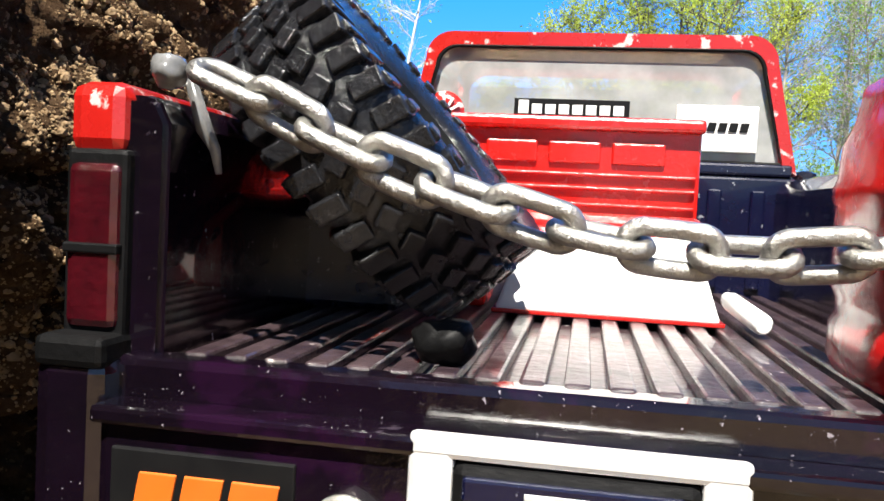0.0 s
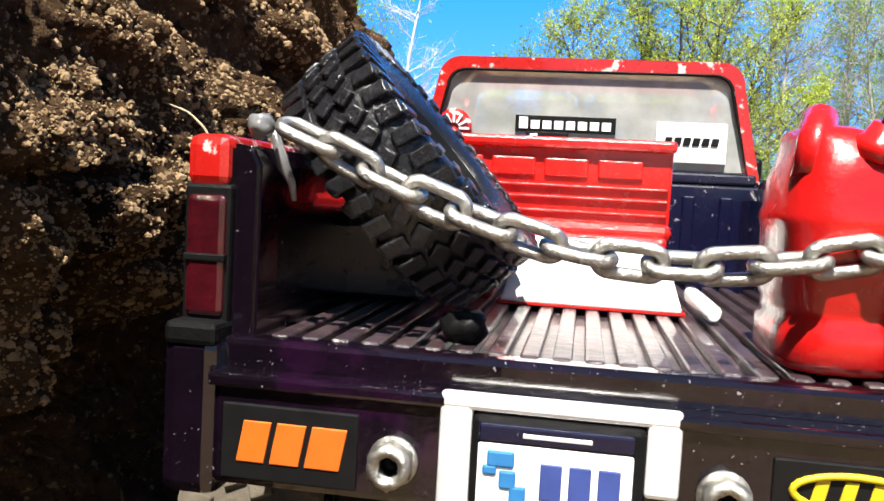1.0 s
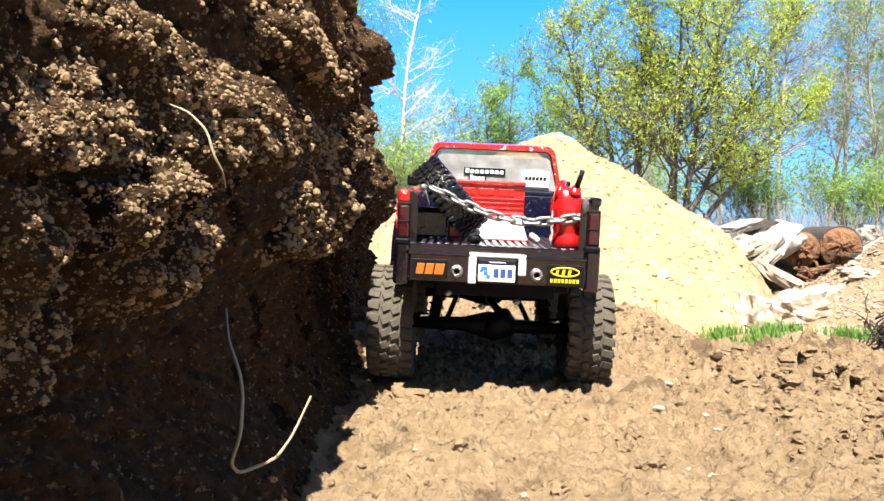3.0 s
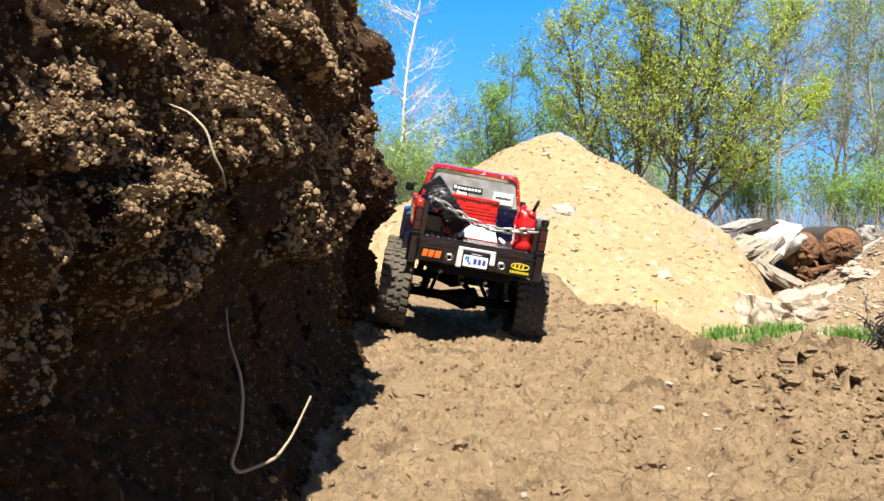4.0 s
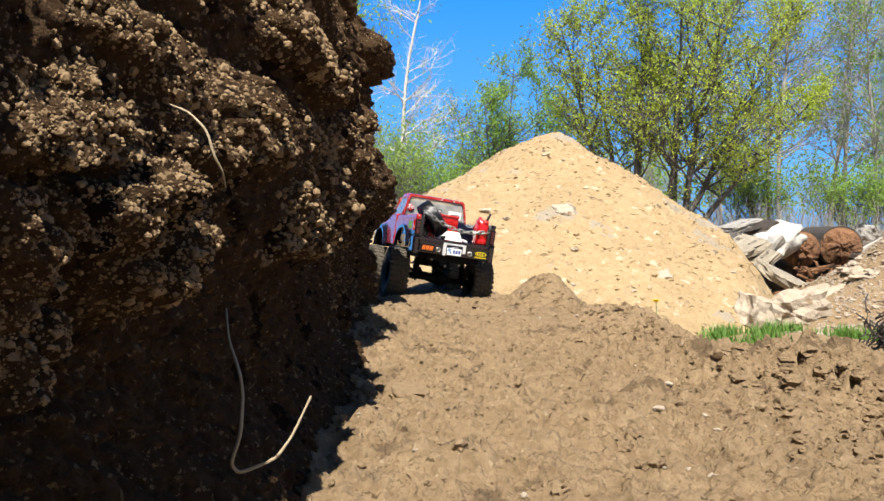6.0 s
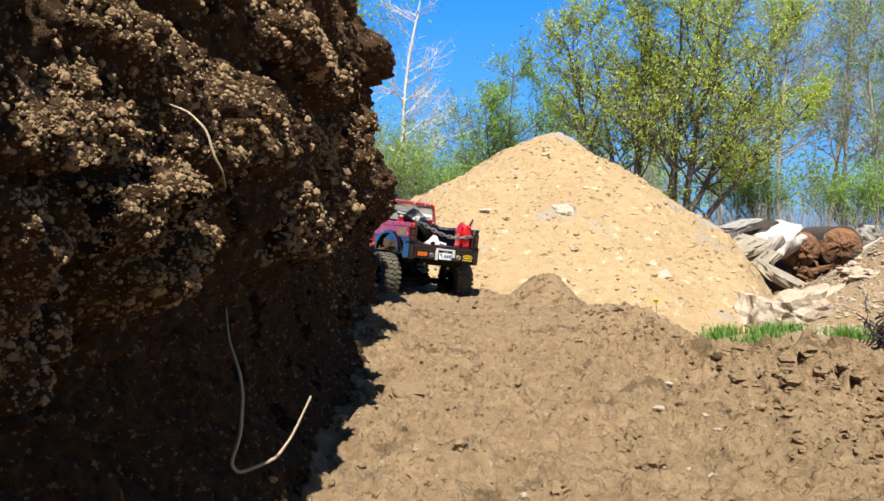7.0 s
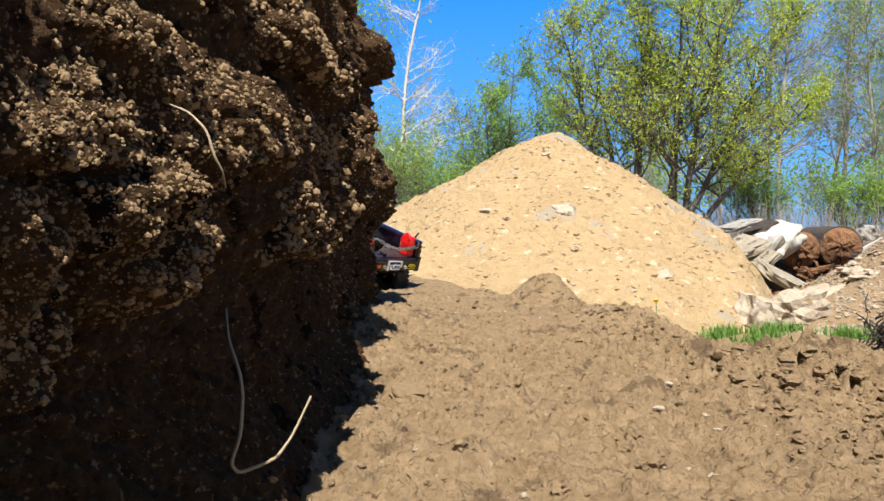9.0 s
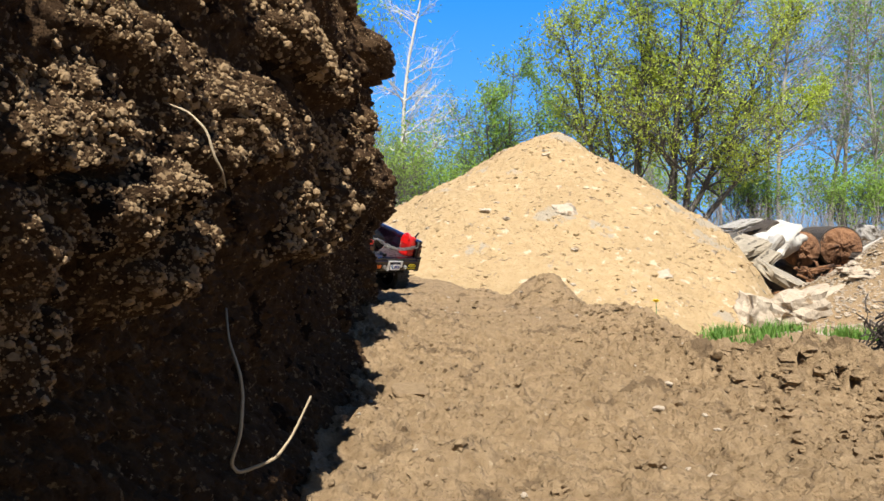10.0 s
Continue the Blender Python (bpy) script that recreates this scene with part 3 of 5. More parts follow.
def build_truck():
    truck = tagged(new("toy_truck"), "scratched red and dark purple toy pickup truck with dusty tyres", "toy truck")
    # bed: floor with ribs, two hollow sides, front wall
    part("bed_floor", box(-0.0795, 0.0795, 0.0, 0.232, 0.140, 0.1455, 0.0008), M_BED, truck, "scratched dark ribbed bed floor")
    for k in range(19):
        x = -0.0738 + k * 0.0082
        part("floor_rib", box(x - 0.0025, x + 0.0025, 0.004, 0.228, 0.1452, 0.1480, 0.0008), M_BED, truck)
    for side in (-1, 1):
        def sec(y, flare):
            a, t = 0.0, flare
            pts = [(0.0795, 0.118), (0.0795, 0.192), (0.082, 0.197), (0.094, 0.1975), (0.0975, 0.192), (0.098 + t * 0.6, 0.172), (0.0985 + t, 0.150), (0.0975 + t * 0.5, 0.132), (0.094, 0.118)]
            return [(side * px, y, pz) for px, pz in pts]
        bm = shell([sec(0.001, 0), sec(0.02, 0), sec(0.07, 0.002), sec(0.122, 0.004), sec(0.18, 0.002), sec(0.236, 0)])
        for e in list(bm.edges):
            e.smooth = True
        bmesh.ops.bevel(bm, geom=[e for e in bm.edges if e.calc_face_angle(0) > 0.5], offset=0.0012, segments=2, affect="EDGES")
        part("bed_side", bm, M_DARK, truck, "dark purple bed side with scuffed edges")
        # red shoulder along the top of the side
        if side < 0:
            part("side_cap", box(-0.0995, -0.0870, -0.001, 0.234, 0.1855, 0.1995, 0.003), M_RED, truck, "chipped red paint on the bed rail")
            part("side_panel", box(-0.1012, -0.0975, 0.012, 0.234, 0.160, 0.186, 0.001), M_RED, truck, "red side panel")
            for k in range(3):
                part("sticker_stripe", box(-0.1020, -0.1008, 0.030 + 0.016 * k, 0.037 + 0.016 * k, 0.164, 0.183, 0.0002), M_GREEN, truck, "green stripe of a side sticker")
        else:
            part("side_cap", box(0.0870, 0.0995, -0.001, 0.234, 0.1900, 0.1990, 0.003), M_DARK, truck)
            part("wrapped_tape", rock_on(0.0840, 0.0010, 0.1900, 0.0034, 0.0026, 0.0075, 3), M_GREY, truck, "grey frayed tape round the bed corner")
        light = part("tail_light", box(side * 0.0925 - 0.0055, side * 0.0925 + 0.0055, -0.0028, 0.006, 0.152, 0.184, 0.0018), M_LENS, truck, "dark red tail light")
        part("light_bezel", box(side * 0.0925 - 0.0064, side * 0.0925 + 0.0064, -0.0016, 0.004, 0.1495, 0.1865, 0.001), M_BLACK, light)
        part("light_bar", box(side * 0.0925 - 0.0057, side * 0.0925 + 0.0057, -0.0034, 0.0, 0.1665, 0.1685, 0.0004), M_BLACK, light)
    part("bed_front_wall", box(-0.088, 0.088, 0.2315, 0.237, 0.14, 0.1985, 0.001), M_NAVY, truck, "navy front wall of the bed")
    for k in range(9):
        x = -0.072 + 0.018 * k
        part("wall_rib", box(x - 0.003, x + 0.003, 0.2295, 0.232, 0.15, 0.193, 0.0008), M_NAVY, truck)
    # rear sill and bumper
    part("rear_sill", box(-0.0885, 0.0885, -0.003, 0.006, 0.1385, 0.1475, 0.0016), M_DARK, truck, "scuffed dark purple rear sill")
    bm = box(-0.086, 0.086, -0.0095, 0.012, 0.111, 0.1385, 0.0022)
    bumper = part("rear_bumper", bm, M_DARK, truck, "glossy dark purple rear bumper")
    part("bumper_ledge", box(-0.0865, 0.0865, -0.0115, -0.002, 0.1365, 0.1400, 0.001), M_DARK, bumper, "worn ledge with silvery scuffs")
    for side in (-1, 1):
        part("bumper_end", box(side * 0.0925 - 0.0085, side * 0.0925 + 0.0075, -0.008, 0.035, 0.106, 0.1485, 0.004, (1.0, 1.0)), M_DARK, bumper, "black rounded bumper end")
        part("end_cap", box(side * 0.0925 - 0.0075, side * 0.0925 + 0.0068, -0.0088, 0.02, 0.1455, 0.1515, 0.0015), M_BLACK, bumper)
        # hex nut with a hole
        nut = revolve([(-0.0035, 0.0034), (-0.0035, 0.0066), (0.0035, 0.0066), (0.0035, 0.0034)], 6)
        revolve([(-0.004, 0.0034), (-0.004, 0.0058), (0.0042, 0.0058), (0.0042, 0.0034)], 24, nut)
        nut.transform(Matrix.Translation((side * 0.0385, -0.0125, 0.122)) @ Matrix.Rotation(radians(90), 4, "Z") @ Matrix.Diagonal((1, 0.86, 0.86, 1)))
        n = part("nut", nut, M_STEEL, bumper, "bright steel nut")
        part("washer", revolved_y(0.0062, 0.0028, 0.0014, (side * 0.0385, -0.0098, 0.122)), M_STEEL, n)
        part("nut_hole", revolved_y(0.0029, 0.0002, 0.001, (side * 0.0385, -0.0105, 0.122)), M_BLACK, n)
    # white plate surround: two legs and a top bar, black recess, plate
    part("plate_surround", box(-0.0275, -0.0195, -0.0115, -0.008, 0.1105, 0.1405, 0.0012), M_SILVER, bumper, "white surround of the plate")
    part("plate_surround", box(0.0205, 0.0285, -0.0115, -0.008, 0.120, 0.1395, 0.0012), M_SILVER, bumper)
    part("plate_surround", box(-0.0275, 0.0285, -0.0116, -0.0081, 0.1365, 0.1408, 0.0012), M_SILVER, bumper)
    part("plate_recess", box(-0.020, 0.021, -0.0120, -0.009, 0.1125, 0.1365, 0.002), M_BLACK, bumper)
    plate = part("plate", box(-0.0178, 0.0180, -0.0134, -0.0115, 0.1135, 0.1300, 0.0008), M_WHITE, bumper, "small white plate")
    part("plate_header", box(-0.0178, 0.0180, -0.0133, -0.0115, 0.1303, 0.1345, 0.0006), M_NAVY, plate, "dark blue header of the plate")
    part("plate_mark", box(-0.0075, 0.0085, -0.0134, -0.012, 0.1318, 0.1330, 0.0002), M_SILVER, plate)
    for x0, x1, z0, z1 in ((-0.0155, -0.009, 0.1245, 0.1285), (-0.0125, -0.0085, 0.1195, 0.1240), (-0.0100, -0.0060, 0.1165, 0.1205), (-0.0165, -0.0130, 0.1225, 0.1250)):
        part("plate_mark", box(x0, x1, -0.0139, -0.0125, z0, z1, 0.0006), M_BLUE, plate, "blue mark on the plate")
    for k in range(3):
        part("plate_bar", box(-0.0030 + 0.0066 * k, 0.0020 + 0.0066 * k, -0.0137, -0.0128, 0.1178, 0.1264, 0.0003), M_INDIGO, plate, "dark blue bar on the plate")
    # stickers on the bumper
    s = part("sticker", box(-0.0825, -0.0475, -0.0103, -0.009, 0.1135, 0.1325, 0.0004), M_INK, bumper, "black sticker with orange print")
    for x0, x1 in ((-0.0785, -0.0712), (-0.0698, -0.0622), (-0.0608, -0.0518)):
        part("print_bar", slanted(x0, x1, -0.0107, -0.0100, 0.1180, 0.1285, 0.0018), M_ORANGE, s, "orange printed bar")
    s = part("sticker", box(0.0485, 0.0845, -0.0103, -0.009, 0.1125, 0.1325, 0.0004), M_INK, bumper, "black sticker with yellow print")
    ring = bmesh.new()
    tube([(0.0662 + 0.0135 * math.cos(t), -0.0106, 0.1258 + 0.0042 * math.sin(t)) for t in (2 * math.pi * k / 28 for k in range(28))], 0.0009, 6, True, ring)
    part("print_ring", ring, M_YELLOW, s, "yellow printed oval")
    for x0, x1 in ((0.0565, 0.0595), (0.0625, 0.0655), (0.0685, 0.0715)):
        part("print_bar", slanted(x0, x1, -0.0107, -0.0100, 0.1230, 0.1288, 0.0012), M_YELLOW, s)
    for k in range(8):
        part("print_bar", box(0.0520 + 0.0036 * k, 0.0547 + 0.0036 * k, -0.0107, -0.0100, 0.1152, 0.1190, 0.0002), M_YELLOW, s, "yellow printed bar")
    build_cab(truck)
    build_chassis(truck)
    build_wheels(truck)
    return truck


def rock_on(x, y, z, sx, sy, sz, seed):
    bm = rock_mesh(seed, 0.18, 3)
    for f in bm.faces:
        f.smooth = True
    bm.transform(Matrix.Translation((x, y, z)) @ Matrix.Diagonal((sx, sy, sz, 1)))
    return bm


def revolved_y(r1, r0, t, at):
    bm = revolve([(-t / 2, r0), (-t / 2, r1), (t / 2, r1), (t / 2, r0)], 20)
    bm.transform(Matrix.Translation(at) @ Matrix.Rotation(radians(90), 4, "Z"))
    return bm


def slanted(x0, x1, y0, y1, z0, z1, lean):
    bm = box(x0, x1, y0, y1, z0, z1, 0.0003)
    for v in bm.verts:
        v.co.x += lean * (v.co.z - z0) / (z1 - z0)
    return bm


def arch(y, half_top, half_low, z_low, z_top, r, n=6):
    """A round-shouldered outline in the plane y, from the lower left over the roof to the lower right."""
    pts = [(-half_low, y, z_low)]
    for k in range(n + 1):
        a = math.pi - math.pi / 2 * k / n
        pts.append((-half_top + r + r * math.cos(a), y, z_top - r + r * math.sin(a)))
    for k in range(n + 1):
        a = math.pi / 2 - math.pi / 2 * k / n
        pts.append((half_top - r + r * math.cos(a), y, z_top - r + r * math.sin(a)))
    pts.append((half_low, y, z_low))
    return pts


def build_cab(truck):
    # rear frame round the window, roof, pillars, lower cab, bonnet
    o, i = arch(0.2385, 0.078, 0.0885, 0.2005, 0.2605, 0.012), arch(0.2385, 0.0735, 0.0825, 0.2045, 0.2545, 0.010)
    bm = bmesh.new()
    for a, b in ((0.2365, 0.2445),):
        ro = [[bm.verts.new((p[0], y, p[2])) for p in o] for y in (a, b)]
        ri = [[bm.verts.new((p[0], y, p[2])) for p in i] for y in (a, b)]
        n = len(o)
        for k in range(n - 1):
            bm.faces.new((ro[0][k], ri[0][k], ri[0][k + 1], ro[0][k + 1]))
            bm.faces.new((ro[1][k + 1], ri[1][k + 1], ri[1][k], ro[1][k]))
            bm.faces.new((ro[0][k + 1], ro[1][k + 1], ro[1][k], ro[0][k]))
            bm.faces.new((ri[0][k], ri[1][k], ri[1][k + 1], ri[0][k + 1]))
    part("window_surround", bm, M_RED, truck, "red rear window surround with chipped white edges")
    win = arch(0.2395, 0.0725, 0.0818, 0.2050, 0.2540, 0.0095)
    seal = bmesh.new()
    tube([(p[0], 0.2372, p[2]) for p in win], 0.0009, 6, True, seal)
    part("window_seal", seal, M_BLACK, truck, "black window seal")
    bm = bmesh.new()
    bm.faces.new([bm.verts.new((p[0], 0.2400, p[2])) for p in win])
    w = part("rear_window", bm, M_GLASS, truck, "cloudy scratched clear rear window")
    w.visible_shadow = False
    for x0, x1, z0, z1 in ((-0.036, 0.016, 0.2225, 0.2310), (-0.030, -0.008, 0.2135, 0.2225)):
        part("window_sticker", box(x0, x1, 0.2383, 0.2392, z0, z1, 0.0002), M_INK, w, "black and white window sticker")
        n = 8 if x1 > 0 else 4
        for k in range(n):
            a = x0 + 0.002 + (x1 - x0 - 0.003) * k / n
            top = z1 - (0.0010 if k == 0 else 0.0026)
            part("print_bar", box(a, a + (x1 - x0) / n * 0.72, 0.2378, 0.2386, z0 + 0.0014, top, 0.0002), M_WHITE, w)
    card = part("window_card", box(0.0365, 0.0715, 0.2376, 0.2388, 0.2095, 0.2300, 0.0006), M_WHITE, w, "white card sticker with black print")
    for k in range(6):
        part("print_bar", slanted(0.0405 + 0.0046 * k, 0.0440 + 0.0046 * k, 0.2369, 0.2378, 0.2185, 0.2225, 0.0008), M_INK, card)
    disc = revolve([(0, 0.0003), (0, 0.0095), (0.0012, 0.0095), (0.0012, 0.0003)], 28)
    disc.transform(Matrix.Translation((-0.0685, 0.2374, 0.2235)) @ Matrix.Rotation(radians(90), 4, "Z"))
    dsk = part("window_disc", disc, M_RED, w, "round red and white window sticker")
    for k in range(7):
        a = math.pi * k / 6
        bm = box(-0.0006, 0.0006, -0.0004, 0.0004, 0.003, 0.0085, 0.0001)
        bm.transform(Matrix.Translation((-0.0685, 0.2364, 0.2225)) @ Matrix.Rotation(a - math.pi / 2, 4, "Y"))
        part("disc_ray", bm, M_WHITE, dsk)
    # roof
    secs = []
    for y, ht, z, r in ((0.2445, 0.078, 0.2605, 0.012), (0.27, 0.0785, 0.2640, 0.012), (0.31, 0.078, 0.2650, 0.012), (0.340, 0.0755, 0.2610, 0.012)):
        a = arch(y, ht, ht, z - 0.014, z, r)[1:-1]
        b = [(p[0] * 0.96, p[1], p[2] - 0.004) for p in a][::-1]
        secs.append(a + b)
    part("roof", shell(secs), M_RED, truck, "red cab roof with chipped paint")
    for side in (-1, 1):
        bm = tube([(side * 0.0765, 0.341, 0.250), (side * 0.0795, 0.366, 0.226), (side * 0.086, 0.388, 0.203)], 0.0042, 8)
        part("front_pillar", bm, M_RED, truck, "red windscreen pillar")
        bm = tube([(side * 0.0770, 0.243, 0.249), (side * 0.0815, 0.243, 0.226), (side * 0.0880, 0.243, 0.203)], 0.0015, 8)
        part("rear_pillar", bm, M_RED, truck, "red rear pillar")
        bm = bmesh.new()
        pts = [(side * 0.0765, 0.247, 0.250), (side * 0.0765, 0.339, 0.251), (side * 0.0860, 0.384, 0.204), (side * 0.0865, 0.247, 0.204)]
        bm.faces.new([bm.verts.new(p) for p in pts])
        part("side_window", bm, M_GLASS, truck, "cloudy side window").visible_shadow = False
        part("door", box(side * 0.0955 - 0.005, side * 0.0955 + 0.005, 0.246, 0.362, 0.122, 0.2035, 0.003), M_RED if side < 0 else M_DARK, truck, "painted cab door")
        part("door_mirror", box(side * 0.108 - 0.008, side * 0.108 + 0.008, 0.372, 0.381, 0.206, 0.222, 0.003), M_BLACK, truck)
    bm = bmesh.new()
    bm.faces.new([bm.verts.new(p) for p in ((-0.076, 0.3425, 0.251), (0.076, 0.3425, 0.251), (0.085, 0.389, 0.204), (-0.085, 0.389, 0.204))])
    part("windscreen", bm, M_GLASS, truck, "cloudy windscreen").visible_shadow = False
    part("cab_floor", box(-0.0905, 0.0905, 0.2375, 0.388, 0.118, 0.150, 0.003), M_BLACK, truck)
    part("cab_rear_panel", box(-0.0885, 0.0885, 0.2372, 0.2435, 0.150, 0.2005, 0.0015), M_NAVY, truck, "navy cab rear panel")
    part("window_ledge", box(-0.0865, 0.0865, 0.2350, 0.2385, 0.1995, 0.2048, 0.0012), M_NAVY, truck, "navy ledge under the window")
    part("dashboard", box(-0.085, 0.085, 0.365, 0.388, 0.15, 0.2, 0.004), M_BLACK, truck)
    part("bonnet", shell([[(-0.090, y, 0.125), (-0.092, y, z - 0.016), (-0.082, y, z), (0, y, z + 0.004), (0.082, y, z), (0.092, y, z - 0.016), (0.090, y, 0.125)]
                          for y, z in ((0.3885, 0.203), (0.44, 0.200), (0.505, 0.190), (0.515, 0.180))]), M_RED, truck, "red bonnet")
    part("front_bumper", box(-0.098, 0.098, 0.515, 0.534, 0.115, 0.145, 0.004), M_BLACK, truck, "black front bumper")
    for side in (-1, 1):
        secs = []
        for k in range(9):
            a = math.pi * k / 8
            y, z = AXLE_Y + BASE - 0.078 * math.cos(a), 0.118 + 0.052 * math.sin(a)
            secs.append([(side * 0.090, y, z), (side * 0.112, y, z - 0.004), (side * 0.112, y, z + 0.003), (side * 0.090, y, z + 0.010)])
        part("front_fender", shell(secs), M_DARK, truck, "dark front fender")
        secs = []
        for k in range(9):
            a = math.pi * k / 8
            y, z = AXLE_Y - 0.074 * math.cos(a), 0.122 + 0.048 * math.sin(a)
            secs.append([(side * 0.099, y, z), (side * 0.108, y, z - 0.003), (side * 0.108, y, z + 0.003), (side * 0.099, y, z + 0.007)])
        part("rear_fender", shell(secs), M_DARK, truck, "dark rear fender lip")


def build_chassis(truck):
    for side in (-1, 1):
        part("frame_rail", box(side * 0.034 - 0.005, side * 0.034 + 0.005, 0.02, 0.51, 0.098, 0.118, 0.0015), M_BLACK, truck, "black chassis rail")
        for y in (AXLE_Y, AXLE_Y + BASE):
            sh = bmesh.new()
            tube([(side * 0.062, y - 0.006, 0.058), (side * 0.050, y - 0.030, 0.130)], 0.0065, 10, bm=sh)
            s = part("shock", sh, M_BLACK, truck, "black shock absorber")
            coil = bmesh.new()
            pts = []
            for k in range(60):
                t = k / 59
                p = Vector((side * 0.062, y - 0.006, 0.060)).lerp(Vector((side * 0.050, y - 0.030, 0.128)), t)
                pts.append(p + Vector((math.cos(t * 44) * 0.0085, math.sin(t * 44) * 0.0085, 0)))
            tube(pts, 0.0010, 5, bm=coil)
            part("spring", coil, M_BLACK, s)
        part("link_rod", tube([(side * 0.052, AXLE_Y + 0.01, 0.042), (side * 0.030, AXLE_Y + 0.15, 0.085)], 0.0032, 8), M_BLACK, truck, "black link rod")
        part("hub_pin", tube([(side * 0.068, AXLE_Y - 0.018, 0.061), (side * 0.084, AXLE_Y - 0.018, 0.061)], 0.0026, 8), M_CHROME, truck, "small shiny steel pin")
        part("side_skirt", box(side * 0.085 - 0.004, side * 0.085 + 0.004, 0.2, 0.36, 0.104, 0.122, 0.001), M_BLACK, truck)
    for y in (AXLE_Y, AXLE_Y + BASE):
        ax = tube([(-0.1, y, AXLE_Z), (-0.03, y, AXLE_Z), (0.0, y, AXLE_Z), (0.03, y, AXLE_Z), (0.1, y, AXLE_Z)], [0.007, 0.008, 0.016, 0.008, 0.007], 12)
        a = part("axle", ax, M_BLACK, truck, "black axle")
        part("differential", rock_on(0.012, y, AXLE_Z, 0.020, 0.018, 0.019, 9), M_BLACK, a, "black gear housing")
        part("drive_cup", tube([(0.012, y + 0.015 * (1 if y < 0.2 else -1), 0.064), (0.0, y + 0.05 * (1 if y < 0.2 else -1), 0.075)], 0.0045, 8), M_BLACK, a)
    part("gearbox", box(-0.024, 0.024, 0.21, 0.31, 0.082, 0.118, 0.004), M_BLACK, truck, "black gearbox")
    part("skid_plate", box(-0.042, 0.042, 0.19, 0.34, 0.078, 0.083, 0.0015), M_BLACK, truck, "black skid plate")
    part("drive_shaft", tube([(0.0, AXLE_Y + 0.045, 0.074), (0.0, 0.225, 0.092)], 0.004, 8), M_STEEL, truck)
    part("crossmember", box(-0.06, 0.06, 0.012, 0.03, 0.096, 0.112, 0.002), M_BLACK, truck, "black rear crossmember")
    part("belly_pan", box(-0.076, 0.076, 0.030, 0.36, 0.100, 0.1385, 0.003), M_BLACK, truck)
    for x, z in ((-0.046, 0.098), (0.022, 0.092), (-0.012, 0.086)):
        part("bolt_head", rock_on(x, 0.010, z, 0.0035, 0.003, 0.003, 4), M_STEEL, truck, "dirty bolt head")


CARGO = []


def cargo(name, label, category, at):
    """A thing that rides in the bed; its parts are given in the truck's space."""
    ob = tagged(new(name), label, category)
    CARGO.append((ob, Vector(at)))
    return ob, Matrix.Translation(-Vector(at))


